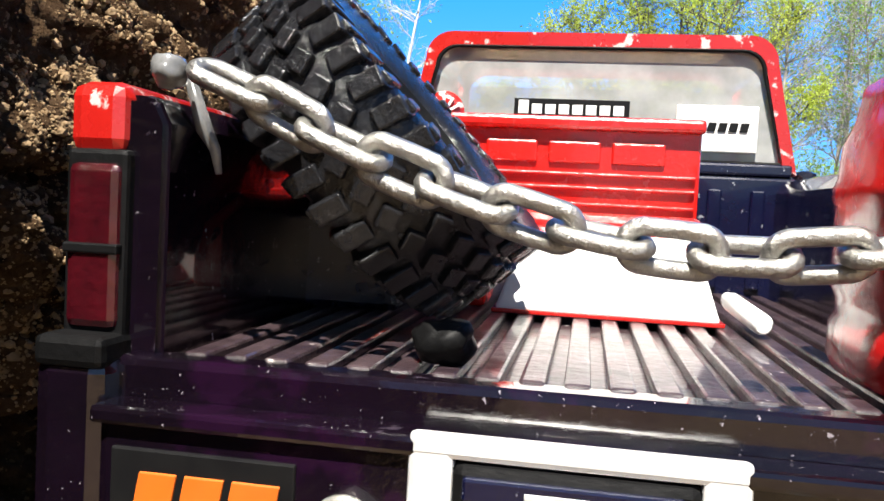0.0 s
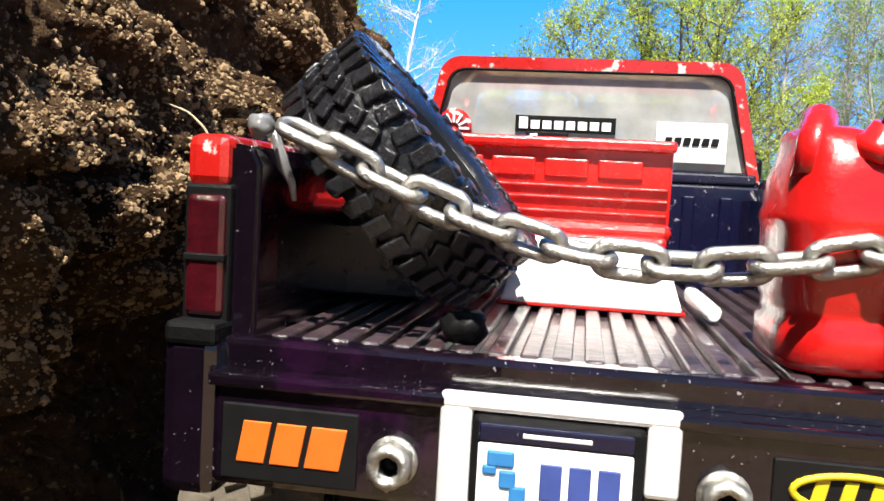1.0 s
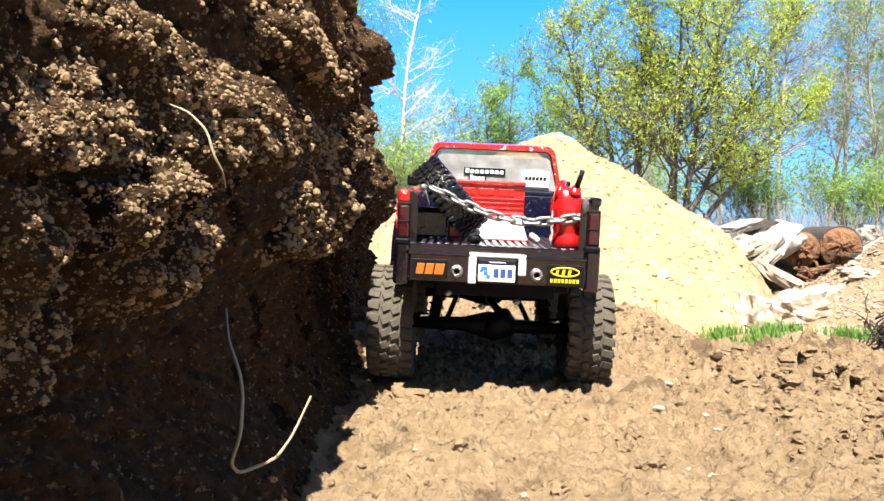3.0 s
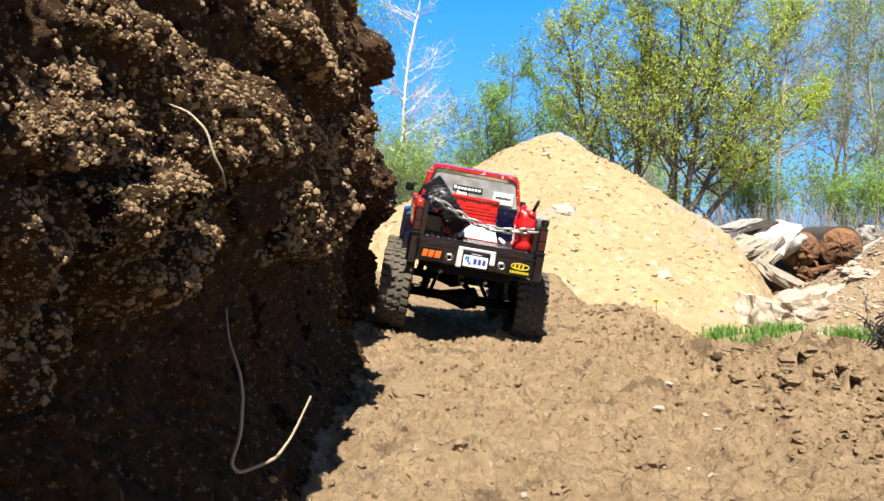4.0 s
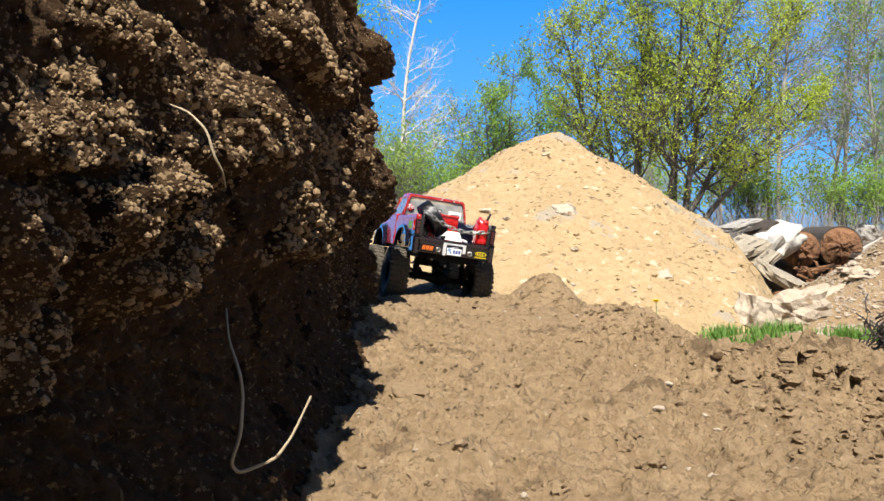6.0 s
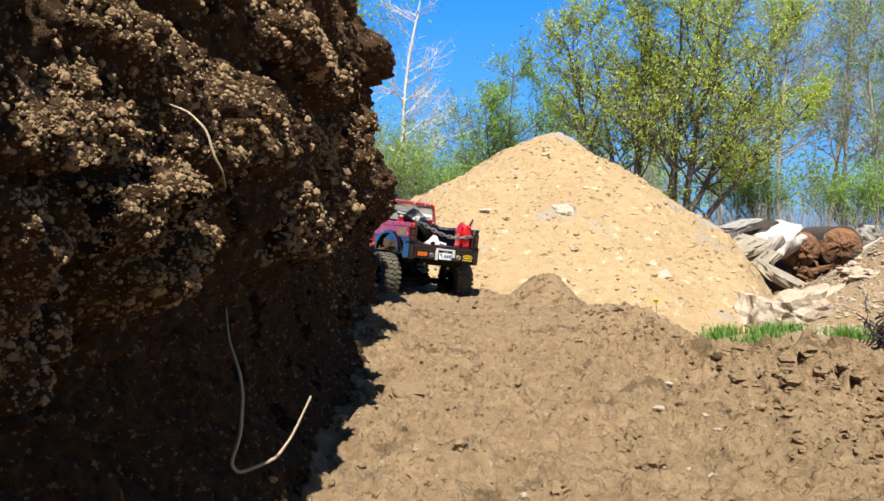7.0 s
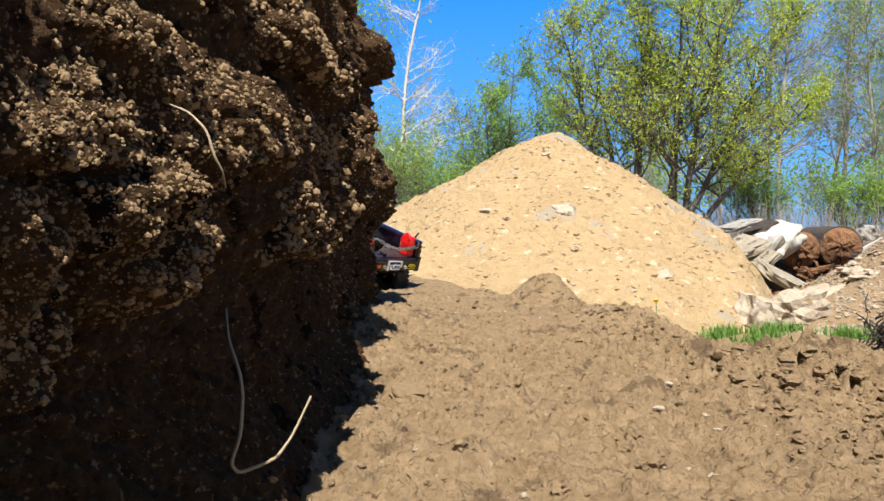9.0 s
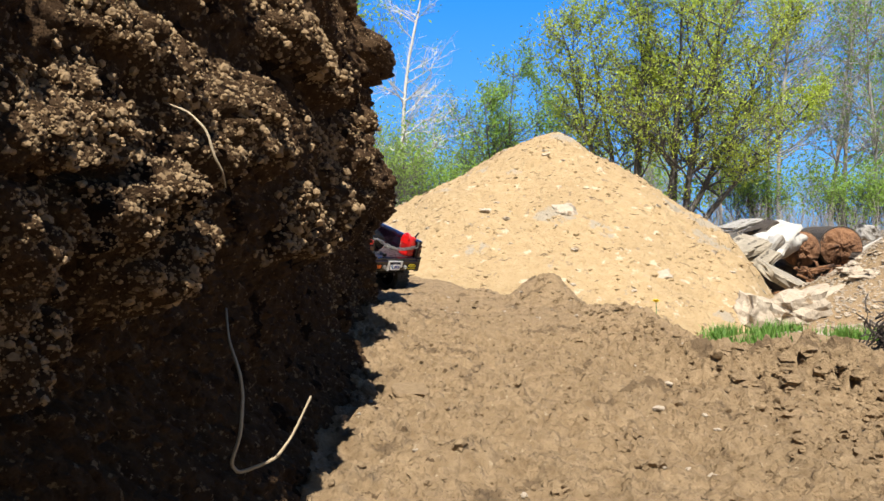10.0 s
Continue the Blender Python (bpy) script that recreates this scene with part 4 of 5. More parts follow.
def build_cargo():
    # spare wheel leaning over the bed side
    ob, m = cargo("spare_wheel", "black rubber spare wheel leaning on the bed side", "wheel", (-0.052, 0.060, 0.148))
    ax = Vector((0.74, -0.02, 0.67)).normalized()
    turn = ax.to_track_quat("X", "Z").to_matrix().to_4x4()
    lay = m @ Matrix.Translation((-0.0515, 0.060, 0.1940)) @ turn
    for name, bm, mt in (("tyre", tyre_bm(0.0455, 0.030, 0.023), M_RUBBER), ("tread", tread_bm(0.0455, 0.030, 36), M_RUBBER), ("rim", rim_bm(0.023, 0.030), M_BLACK)):
        bm.transform(lay)
        part(name, bm, mt, ob)
    # fuel can with spout
    ob, m = cargo("fuel_can", "red plastic fuel can with a black spout", "fuel can", (0.067, 0.03, 0.148))
    secs = []
    for z, kx, ky, dx in ((0.1480, 0.78, 0.8, 0), (0.1490, 0.90, 0.9, 0), (0.1515, 0.97, 0.98, 0), (0.1590, 0.97, 0.98, 0), (0.1610, 0.90, 0.94, 0), (0.1640, 0.90, 0.94, 0), (0.1665, 0.97, 0.98, 0), (0.1830, 0.99, 0.98, 0),
                          (0.1850, 1.03, 1.0, 0), (0.1870, 1.03, 1.0, 0), (0.1890, 0.98, 0.98, 0), (0.1960, 0.95, 0.96, 0), (0.2010, 0.82, 0.9, 0), (0.2050, 0.66, 0.8, -0.002), (0.2080, 0.52, 0.7, -0.004), (0.2092, 0.36, 0.55, -0.005)):
        ring = []
        for k in range(28):
            a = 2 * math.pi * k / 28
            c, q = math.cos(a), math.sin(a)
            ring.append((0.0672 + dx + 0.0160 * kx * math.copysign(abs(c) ** 0.6, c), 0.030 + 0.025 * ky * math.copysign(abs(q) ** 0.6, q), z))
        secs.append(ring)
    bm = shell(secs)
    for f in bm.faces:
        f.smooth = True
    bm.transform(m)
    part("can_body", bm, M_CAN, ob, "moulded red can body")
    bm = tube([(0.0570, 0.014, 0.1960), (0.0580, 0.016, 0.2055), (0.0605, 0.022, 0.2110), (0.0625, 0.034, 0.2125), (0.0640, 0.044, 0.2080), (0.065, 0.048, 0.1990)], [0.0046, 0.0043, 0.0041, 0.0041, 0.0045, 0.005], 12)
    bm.transform(m)
    part("can_handle", bm, M_CAN, ob, "red loop handle")
    bm = revolve([(0, 0.0001), (0, 0.0068), (0.004, 0.0066), (0.0046, 0.0054), (0.0080, 0.0046), (0.0080, 0.0001)], 20, closed=False)
    tip = Vector((0.0050, -0.007, 0.019)).normalized()
    foot = Vector((0.0715, 0.012, 0.2015))
    bm.transform(m @ Matrix.Translation(foot) @ tip.to_track_quat("X", "Z").to_matrix().to_4x4())
    part("can_cap", bm, M_CAN, ob, "red screw collar")
    bm = tube([foot + tip * 0.006, foot + tip * 0.012, foot + tip * 0.026], [0.0030, 0.0026, 0.0024], 12)
    bm.transform(m)
    part("spout", bm, M_BLACK, ob, "black plastic spout")
    # ribbed red panel on a white base
    ob, m = cargo("bench_seat", "red ribbed plastic bench seat on a white base", "seat", (-0.01, 0.16, 0.148))
    def put(name, bm, mt, label=""):
        bm.transform(m)
        part(name, bm, mt, ob, label)
    put("backrest", box(-0.062, 0.039, 0.164, 0.174, 0.176, 0.212, 0.0012), M_REDP, "glossy red ribbed backrest")
    put("top_rail", box(-0.063, 0.040, 0.160, 0.175, 0.2095, 0.2145, 0.0015), M_REDP)
    for k in range(4):
        x = -0.052 + 0.023 * k
        put("panel_frame", box(x - 0.0095, x + 0.0095, 0.1625, 0.1645, 0.1975, 0.2055, 0.0008), M_REDP)
    for z in (0.1935, 0.1885, 0.1825):
        put("rib", box(-0.0605, 0.0375, 0.1622, 0.1645, z - 0.0007, z + 0.0007, 0.0005), M_REDP)
    put("seat", box(-0.060, 0.038, 0.138, 0.166, 0.1725, 0.1795, 0.003), M_REDP, "glossy red seat")
    put("seat_lip", box(-0.058, 0.036, 0.134, 0.142, 0.1690, 0.1745, 0.002), M_REDP)
    put("base", box(-0.026, 0.040, 0.103, 0.165, 0.1492, 0.1725, 0.001, (0.78, 0.72)), M_WHITE, "white sloping base")
    put("base_edge", box(-0.027, 0.041, 0.102, 0.166, 0.1481, 0.1494, 0.0003), M_REDP)
    # small boxes behind the spare wheel
    ob, m = cargo("battery_box", "dark blue battery box standing in the bed", "box", (-0.068, 0.10, 0.148))
    for name, bm, mt in (("case", box(-0.082, -0.052, 0.085, 0.12, 0.1481, 0.176, 0.002), M_NAVY), ("lid", box(-0.083, -0.051, 0.084, 0.121, 0.176, 0.180, 0.001), M_BLACK), ("wire", tube([(-0.06, 0.082, 0.178), (-0.052, 0.078, 0.170), (-0.046, 0.085, 0.160)], 0.0016, 6), M_REDP)):
        bm.transform(m)
        part(name, bm, mt, ob)
    ob, m = cargo("small_red_box", "small red plastic box in the bed", "box", (-0.04, 0.13, 0.148))
    for name, bm, mt in (("case", box(-0.05, -0.03, 0.112, 0.135, 0.1481, 0.172, 0.002), M_REDP), ("lid", box(-0.051, -0.029, 0.111, 0.136, 0.172, 0.175, 0.001), M_REDP)):
        bm.transform(m)
        part(name, bm, mt, ob)
    ob, m = cargo("white_bottle", "small white bottle lying on the bed floor", "bottle", (0.047, 0.12, 0.148))
    for name, bm, mt in (("bottle_body", tube([(0.048, 0.085, 0.1515), (0.048, 0.087, 0.1518), (0.044, 0.112, 0.155)], [0.002, 0.003, 0.003], 12), M_WHITE), ("cap", tube([(0.0439, 0.1125, 0.1551), (0.0435, 0.117, 0.1556)], 0.002, 10), M_WHITE)):
        bm.transform(m)
        part(name, bm, mt, ob)
    ob, m = cargo("ball", "glossy black rubber ball on the bed floor", "ball", (-0.026, 0.012, 0.148))
    bm = rock_on(-0.026, 0.014, 0.1525, 0.0062, 0.0062, 0.0048, 12)
    for f in bm.faces:
        f.smooth = True
    bm.transform(m)
    part("ball_shell", bm, M_BLACK, ob)
    build_chain()


def build_chain():
    ob, m = cargo("chain", "galvanised steel chain slung across the open tailgate", "chain", (0.0, 0.0, 0.17))
    xs = [-0.073, -0.055, -0.03, 0.0, 0.028, 0.055, 0.082]
    zs = [0.2035, 0.1935, 0.1835, 0.1745, 0.1725, 0.1755, 0.1815]
    n = 13
    px = np.linspace(xs[0], xs[-1], 400)
    pz = np.interp(px, xs, zs)
    kern = np.ones(61) / 61
    pz = np.convolve(np.pad(pz, 30, "edge"), kern, "valid")
    py = np.full_like(px, 0.0035) - 0.0035 * np.exp(-((px + 0.03) / 0.03) ** 2)
    run = np.concatenate([[0], np.cumsum(np.hypot(np.diff(px), np.diff(pz)))])
    for k in range(n):
        s = run[-1] * (k + 0.5) / n
        c = Vector((np.interp(s, run, px), np.interp(s, run, py), np.interp(s, run, pz)))
        a, b = run[-1] * k / n, run[-1] * (k + 1) / n
        d = Vector((np.interp(b, run, px) - np.interp(a, run, px), 0, np.interp(b, run, pz) - np.interp(a, run, pz))).normalized()
        half, r, w = run[-1] / n * 0.66, 0.00175, 0.0036
        pts = []
        for q in range(28):
            t = 2 * math.pi * q / 28
            x = (half - w) * (1 if math.cos(t) > 0 else -1) + w * math.cos(t) if abs(math.cos(t)) > 1e-6 else 0
            pts.append(Vector((x, 0, w * math.sin(t))))
        roll = 18 if k % 2 else -68
        rot = Matrix.Translation(c) @ d.to_track_quat("X", "Z").to_matrix().to_4x4() @ Matrix.Rotation(radians(roll + 9 * math.sin(k * 1.7)), 4, "X")
        bm = tube([rot @ p for p in pts], r, 9, True)
        bm.transform(m)
        part("chain_link", bm, M_STEEL, ob)
    bm = rock_on(-0.0805, 0.003, 0.2020, 0.0036, 0.0036, 0.0034, 21)
    bm.transform(m)
    part("glue_blob", bm, M_GLUE, ob, "hardened clear glue on the bed corner")
    bm = tube([(-0.0800, 0.010, 0.202), (-0.0775, 0.012, 0.192), (-0.0755, 0.013, 0.188), (-0.0745, 0.013, 0.183)], [0.0012, 0.0018, 0.0012, 0.0007], 10)
    bm.transform(m)
    part("glue_run", bm, M_GLUE, ob, "run of clear glue")


# ---- trees and the far woods ----
def tubes_mesh(segs, sides=4):
    """Tapered tubes from rows of start, end and two radii."""
    s = np.array(segs)
    p0, p1, r0, r1 = s[:, 0:3], s[:, 3:6], s[:, 6], s[:, 7]
    d = p1 - p0
    d /= np.linalg.norm(d, axis=1, keepdims=True) + 1e-9
    ref = np.where(np.abs(d[:, 2:3]) > 0.9, [[1.0, 0, 0]], [[0, 0, 1.0]])
    u = np.cross(d, ref)
    u /= np.linalg.norm(u, axis=1, keepdims=True) + 1e-9
    w = np.cross(d, u)
    V, n = [], len(s)
    for p, r in ((p0, r0), (p1, r1)):
        for k in range(sides):
            t = 2 * math.pi * k / sides
            V.append(p + (u * math.cos(t) + w * math.sin(t)) * r[:, None])
    V = np.stack(V, 1).reshape(-1, 3)
    base = (np.arange(n) * 2 * sides)[:, None]
    F = [base + np.array([[k, (k + 1) % sides, sides + (k + 1) % sides, sides + k]]) for k in range(sides)]
    return V, np.concatenate(F)


def leaves_mesh(points, size, r):
    p = np.array(points)
    n = len(p)
    a = r.normal(size=(n, 3))
    a /= np.linalg.norm(a, axis=1, keepdims=True)
    b = np.cross(a, r.normal(size=(n, 3)))
    b /= np.linalg.norm(b, axis=1, keepdims=True)
    s = size * r.uniform(0.6, 1.4, (n, 1))
    c = np.cross(a, b) * s * 0.18
    V = np.stack([p - a * s, p + b * s * 0.45 + c, p + a * s, p - b * s * 0.45 + c], 1).reshape(-1, 3)
    base = (np.arange(n) * 4)[:, None]
    return V, np.concatenate([base + np.array([[0, 1, 2]]), base + np.array([[0, 2, 3]])])


def grow(base, height, spread, seed, stems=1, lean=(0, 0), levels=5, bare=0.3, r0=0.08, up=0.35, kids=3):
    q = random.Random(seed)
    segs, tips = [], []

    def limb(p, d, length, r, level):
        steps = 4 if level < 2 else 3
        for k in range(steps):
            e = p + d * (length / steps)
            ra, rb = r * (1 - 0.6 * k / steps), r * (1 - 0.6 * (k + 1) / steps)
            segs.append((*p, *e, ra, rb))
            if level >= levels - 2:
                tips.append((e, level))
            if level < levels and (k >= 1 or level > 0):
                for _ in range(kids if k == steps - 1 else q.choice((1, 1, 2))):
                    out = Vector((q.gauss(0, 1), q.gauss(0, 1), q.gauss(0.1, 0.6))).normalized()
                    nd = (d * 0.75 + out * spread + Vector((0, 0, up))).normalized()
                    limb(e, nd, length * q.uniform(0.5, 0.72), rb * 0.62, level + 1)
            p = e
            d = (d + Vector((q.gauss(0, 0.16), q.gauss(0, 0.16), q.gauss(0.03, 0.1)))).normalized()

    for k in range(stems):
        d = Vector((lean[0] + (q.uniform(-0.5, 0.5) if stems > 1 else 0), lean[1] + (q.uniform(-0.3, 0.3) if stems > 1 else 0), 1)).normalized()
        limb(Vector(base) + Vector((q.uniform(-0.15, 0.15), q.uniform(-0.1, 0.1), -0.1)) * (stems > 1), d, height * 0.42, r0, 0)
    return segs, tips


def pole(base, height, seed, lean=(0, 0), r0=0.07, twigs=46, reach=0.16, wander=0.05, low=0.22, rise=(0.3, 1.2)):
    """A slender trunk with thin rising branches."""
    q = random.Random(seed)
    segs, tips, pts = [], [], []
    p = Vector(base) - Vector((0, 0, 0.1))
    bend = Vector((lean[0], lean[1], 1))
    for k in range(15):
        pts.append(p.copy())
        bend = bend + Vector((q.gauss(0, wander), q.gauss(0, wander), 0))
        bend = bend.lerp(Vector((lean[0], lean[1], 1)), 0.25)
        p = p + bend * (height / 14)
    for k in range(14):
        segs.append((*pts[k], *pts[k + 1], r0 * (1 - k / 15), r0 * (1 - (k + 1) / 15)))

    def twig(p, d, length, r, level):
        for k in range(4):
            e = p + d * (length / 4)
            segs.append((*p, *e, r * (1 - 0.2 * k), r * (0.8 - 0.2 * k)))
            if level > 0 or k > 1:
                tips.append((e, 3))
            if level < 2:
                for _ in range(2 - level):
                    nd = (d * 0.8 + Vector((q.gauss(0, 1), q.gauss(0, 1), q.gauss(0.1, 0.7))) * 0.5).normalized()
                    twig(e, nd, length * q.uniform(0.35, 0.6), r * 0.5, level + 1)
            p = e
            d = (d + Vector((q.gauss(0, 0.14), q.gauss(0, 0.14), 0.06))).normalized()

    for k in range(twigs):
        t = q.uniform(low, 1.0)
        i = min(13, int(t * 14))
        c = pts[i].lerp(pts[i + 1], t * 14 - i)
        a = q.uniform(0, 6.28)
        twig(c, Vector((math.cos(a), math.sin(a), q.uniform(*rise))).normalized(), height * reach * (1.25 - t) * q.uniform(0.7, 1.3) + 0.2, r0 * 0.26 * (1.2 - t) + 0.006, 0)
    return segs, tips


def clump(base, stems, seed, **kw):
    """Several leaning trunks from one foot: rows of lean across, lean ahead and height."""
    segs, tips = [], []
    for k, (lx, ly, h) in enumerate(stems):
        a, b = pole(base, h, seed + 7 * k, lean=(lx, ly), **kw)
        segs += a
        tips += b
    return segs, tips


def tree(name, label, base, height, spread, seed, bark, leaf, n_leaves, leaf_size, **kw):
    if isinstance(height, list):
        segs, tips = clump(base, height, seed, **kw)
        height = max(h for _, _, h in height)
    else:
        segs, tips = pole(base, height, seed, **kw) if spread is None else grow(base, height, spread, seed, **kw)
    root = tagged(new(name), label, "tree")
    root.location = base
    r = np.random.RandomState(seed)
    V, F = tubes_mesh(segs)
    mesh_object("trunk", V - np.array(base), F, bark, root)
    if n_leaves:
        pick = r.randint(0, len(tips), n_leaves)
        pts = np.array([tips[k][0] for k in pick]) + r.normal(0, 0.036 * height ** 0.5, (n_leaves, 3))
        V, F = leaves_mesh(pts, leaf_size, r)
        mesh_object("crown", V - np.array(base), F, leaf, root, smooth_shade=False)
    return root


def build_trees():
    tree("willow_tree", "spreading willow with dark limbs and fresh yellow-green leaves", (4.40, 16.0, LOW), [(-0.02, 0.0, 6.0), (0.12, 0.1, 6.6), (0.24, -0.1, 6.0), (0.40, 0.05, 5.2), (0.75, 0.1, 3.4)], None, 4, M_BARK, M_LEAF, 24000, 0.033, r0=0.085, twigs=27, reach=0.19, wander=0.10, low=0.28)
    tree("willow_tree", "dark-stemmed willow with fresh yellow-green leaves", (3.72, 16.6, LOW), [(-0.22, 0.0, 4.9), (-0.12, 0.1, 5.6), (-0.02, -0.1, 6.2), (0.10, 0.05, 5.6)], None, 90, M_BARK, M_LEAF, 17000, 0.033, r0=0.075, twigs=27, reach=0.19, wander=0.10, low=0.30)
    tree("birch_tree", "slender white birch with nearly bare twigs", (-1.15, 20.0, LOW), 8.5, None, 12, M_BIRCH, M_LEAF2, 900, 0.03, r0=0.075, lean=(0.10, 0), twigs=34, reach=0.13)
    tree("young_tree", "young tree with light green leaves", (1.75, 20.0, LOW), [(-0.06, 0, 5.0), (0.16, 0.1, 4.6), (-0.16, -0.1, 3.8), (0.3, 0, 3.6)], None, 21, M_BARK, M_LEAF2, 12000, 0.038, r0=0.05, twigs=24, reach=0.25, wander=0.08, low=0.2)
    tree("young_tree", "thin young tree with light green leaves", (0.75, 21.0, LOW), [(-0.10, 0, 4.0), (0.12, 0.1, 4.3), (0.3, 0, 3.6)], None, 23, M_BARK, M_LEAF2, 5000, 0.035, r0=0.04, twigs=30, reach=0.22, wander=0.08, low=0.15)
    tree("pine_tree", "dark green tree top behind the bank", (-1.6, 17.0, LOW), 6.8, 0.4, 31, M_BARK, M_LEAF2, 3500, 0.045, r0=0.08, levels=5)
    spots = [(8.2, 20, 9.5, 0.06), (9.0, 23, 10.5, 0.07), (10.2, 22, 11, 0.06), (9.9, 19, 7.5, 0.05), (11.6, 24, 10, 0.07), (12.6, 23, 8, 0.06), (7.4, 22, 8.5, 0.05), (11.0, 20, 6.0, 0.05)]
    for k, (x, y, h, r) in enumerate(spots):
        tree("slender_tree", "tall slender pale-barked tree with sparse young leaves", (x, y, LOW), h, None, 40 + k, M_PALE, M_LEAF2, 3600, 0.036, r0=r * 1.15, lean=(0.06 * ((k % 3) - 1) + 0.03, 0))
    for k, (x, y, h) in enumerate(((-0.9, 18, 3.0), (0.2, 18.5, 2.6), (-1.5, 16, 3.4), (6.6, 18, 2.6), (8.4, 17, 2.4), (9.6, 17, 2.8), (10.4, 17.5, 2.2))):
        tree("bush", "leafy green bush at the edge of the woods", (x, y, LOW), h, 0.7, 60 + k, M_BARK, M_LEAF2, 3000, 0.034, stems=5, r0=0.03, levels=4)
    # the far woods: thin stems, twigs and leaves
    q = random.Random(77)
    segs, tips = [], []
    for k in range(80):
        y = q.uniform(24, 38)
        x = q.uniform(-0.10, 0.62) * y
        a, b = grow((x, y, LOW), q.uniform(2.8, 5.0), 0.5, 500 + k, levels=3, r0=q.uniform(0.025, 0.055), up=0.35)
        segs += a
        tips += b
    V, F = tubes_mesh(segs, 3)
    tagged(mesh_object("far_woods", V, F, M_PALE), "grey bare stems and twigs of the far woods", "woods", kind="stuff")
    r = np.random.RandomState(8)
    pick = r.randint(0, len(tips), 16000)
    pts = np.array([tips[k][0] for k in pick]) + r.normal(0, 0.3, (16000, 3))
    V, F = leaves_mesh(pts, 0.06, r)
    tagged(mesh_object("far_leaves", V, F, M_LEAF2, smooth_shade=False), "young green leaves of the far woods", "foliage", kind="stuff")
    segs = []
    r = np.random.RandomState(18)
    for k in range(5000):
        y = r.uniform(15, 24)
        x = r.uniform(-0.1, 0.62) * y
        h = r.uniform(0.3, 1.3)
        segs.append((x, y, LOW - 0.1, x + r.normal(0, 0.25), y + r.normal(0, 0.2), LOW + h, 0.008, 0.003))
    V, F = tubes_mesh(segs, 3)
    tagged(mesh_object("undergrowth", V, F, M_PALE), "dry brown undergrowth at the edge of the woods", "undergrowth", kind="stuff")


# ---- logs, slabs and stones beside the sand ----
def at_px(x, y, d):
    """A place d metres ahead, by its tangents across and up."""
    return Vector((x * d, d, 0.173 + y * d))


def block(name, label, category, at, size, turn, material, seed, rough=0.12, cuts=4):
    bm = bmesh.new()
    bmesh.ops.create_cube(bm, size=2)
    bmesh.ops.subdivide_edges(bm, edges=bm.edges[:], cuts=cuts, use_grid_fill=True)
    off = Vector((seed * 3.1, seed * 1.7, seed))
    for v in bm.verts:
        v.co *= 1 - 0.13 * max(0, v.co.length - 1.2)
        v.co += v.co.normalized() * (noise.noise(v.co * 0.9 + off) * rough * 2 + noise.noise(v.co * 2.3 + off) * rough)
    for v in bm.verts:
        v.co = Vector((v.co.x * size[0], v.co.y * size[1], v.co.z * size[2]))
    for f in bm.faces:
        f.smooth = 0.2 < rough < 0.3
    ob = part(name, bm, material, None)
    ob.matrix_basis = Matrix.Translation(at) @ pose(0, 0, 0, *turn)
    return tagged(ob, label, category)


def log(name, label, at, r, length, turn, seed, material=None):
    """A log with barky skin and a rough sawn end."""
    root = tagged(new(name), label, "log", group="stacked logs")
    root.matrix_basis = Matrix.Translation(at) @ pose(0, 0, 0, *turn)
    bm, rings = bmesh.new(), []
    for k in range(9):
        x = length * k / 8
        rings.append([(x, (r * (1 + 0.07 * noise.noise(Vector((math.cos(t) * 2, math.sin(t) * 2, k * 0.4 + seed))))) * math.cos(t), r * (1 + 0.07 * noise.noise(Vector((math.cos(t) * 2, math.sin(t) * 2, k * 0.4 + seed)))) * math.sin(t)) for t in (2 * math.pi * q / 26 for q in range(26))])
    part("log_bark", shell(rings), M_DKWOOD, root, "dark bark")
    bm, rings = bmesh.new(), []
    for rr in (0.94, 0.7, 0.45, 0.2, 0.02):
        rings.append([(-0.02 - 0.10 * (1 - rr * rr) + 0.035 * noise.noise(Vector((rr * 3, math.cos(t) * 2.2, math.sin(t) * 2.2 + seed))), rr * r * math.cos(t), rr * r * math.sin(t)) for t in (2 * math.pi * q / 26 for q in range(26))])
    part("log_end", shell([[(0.03, p[1] * 1.0, p[2]) for p in rings[0]]] + rings), material or M_LOG, root, "brown weathered sawn end")
    return root


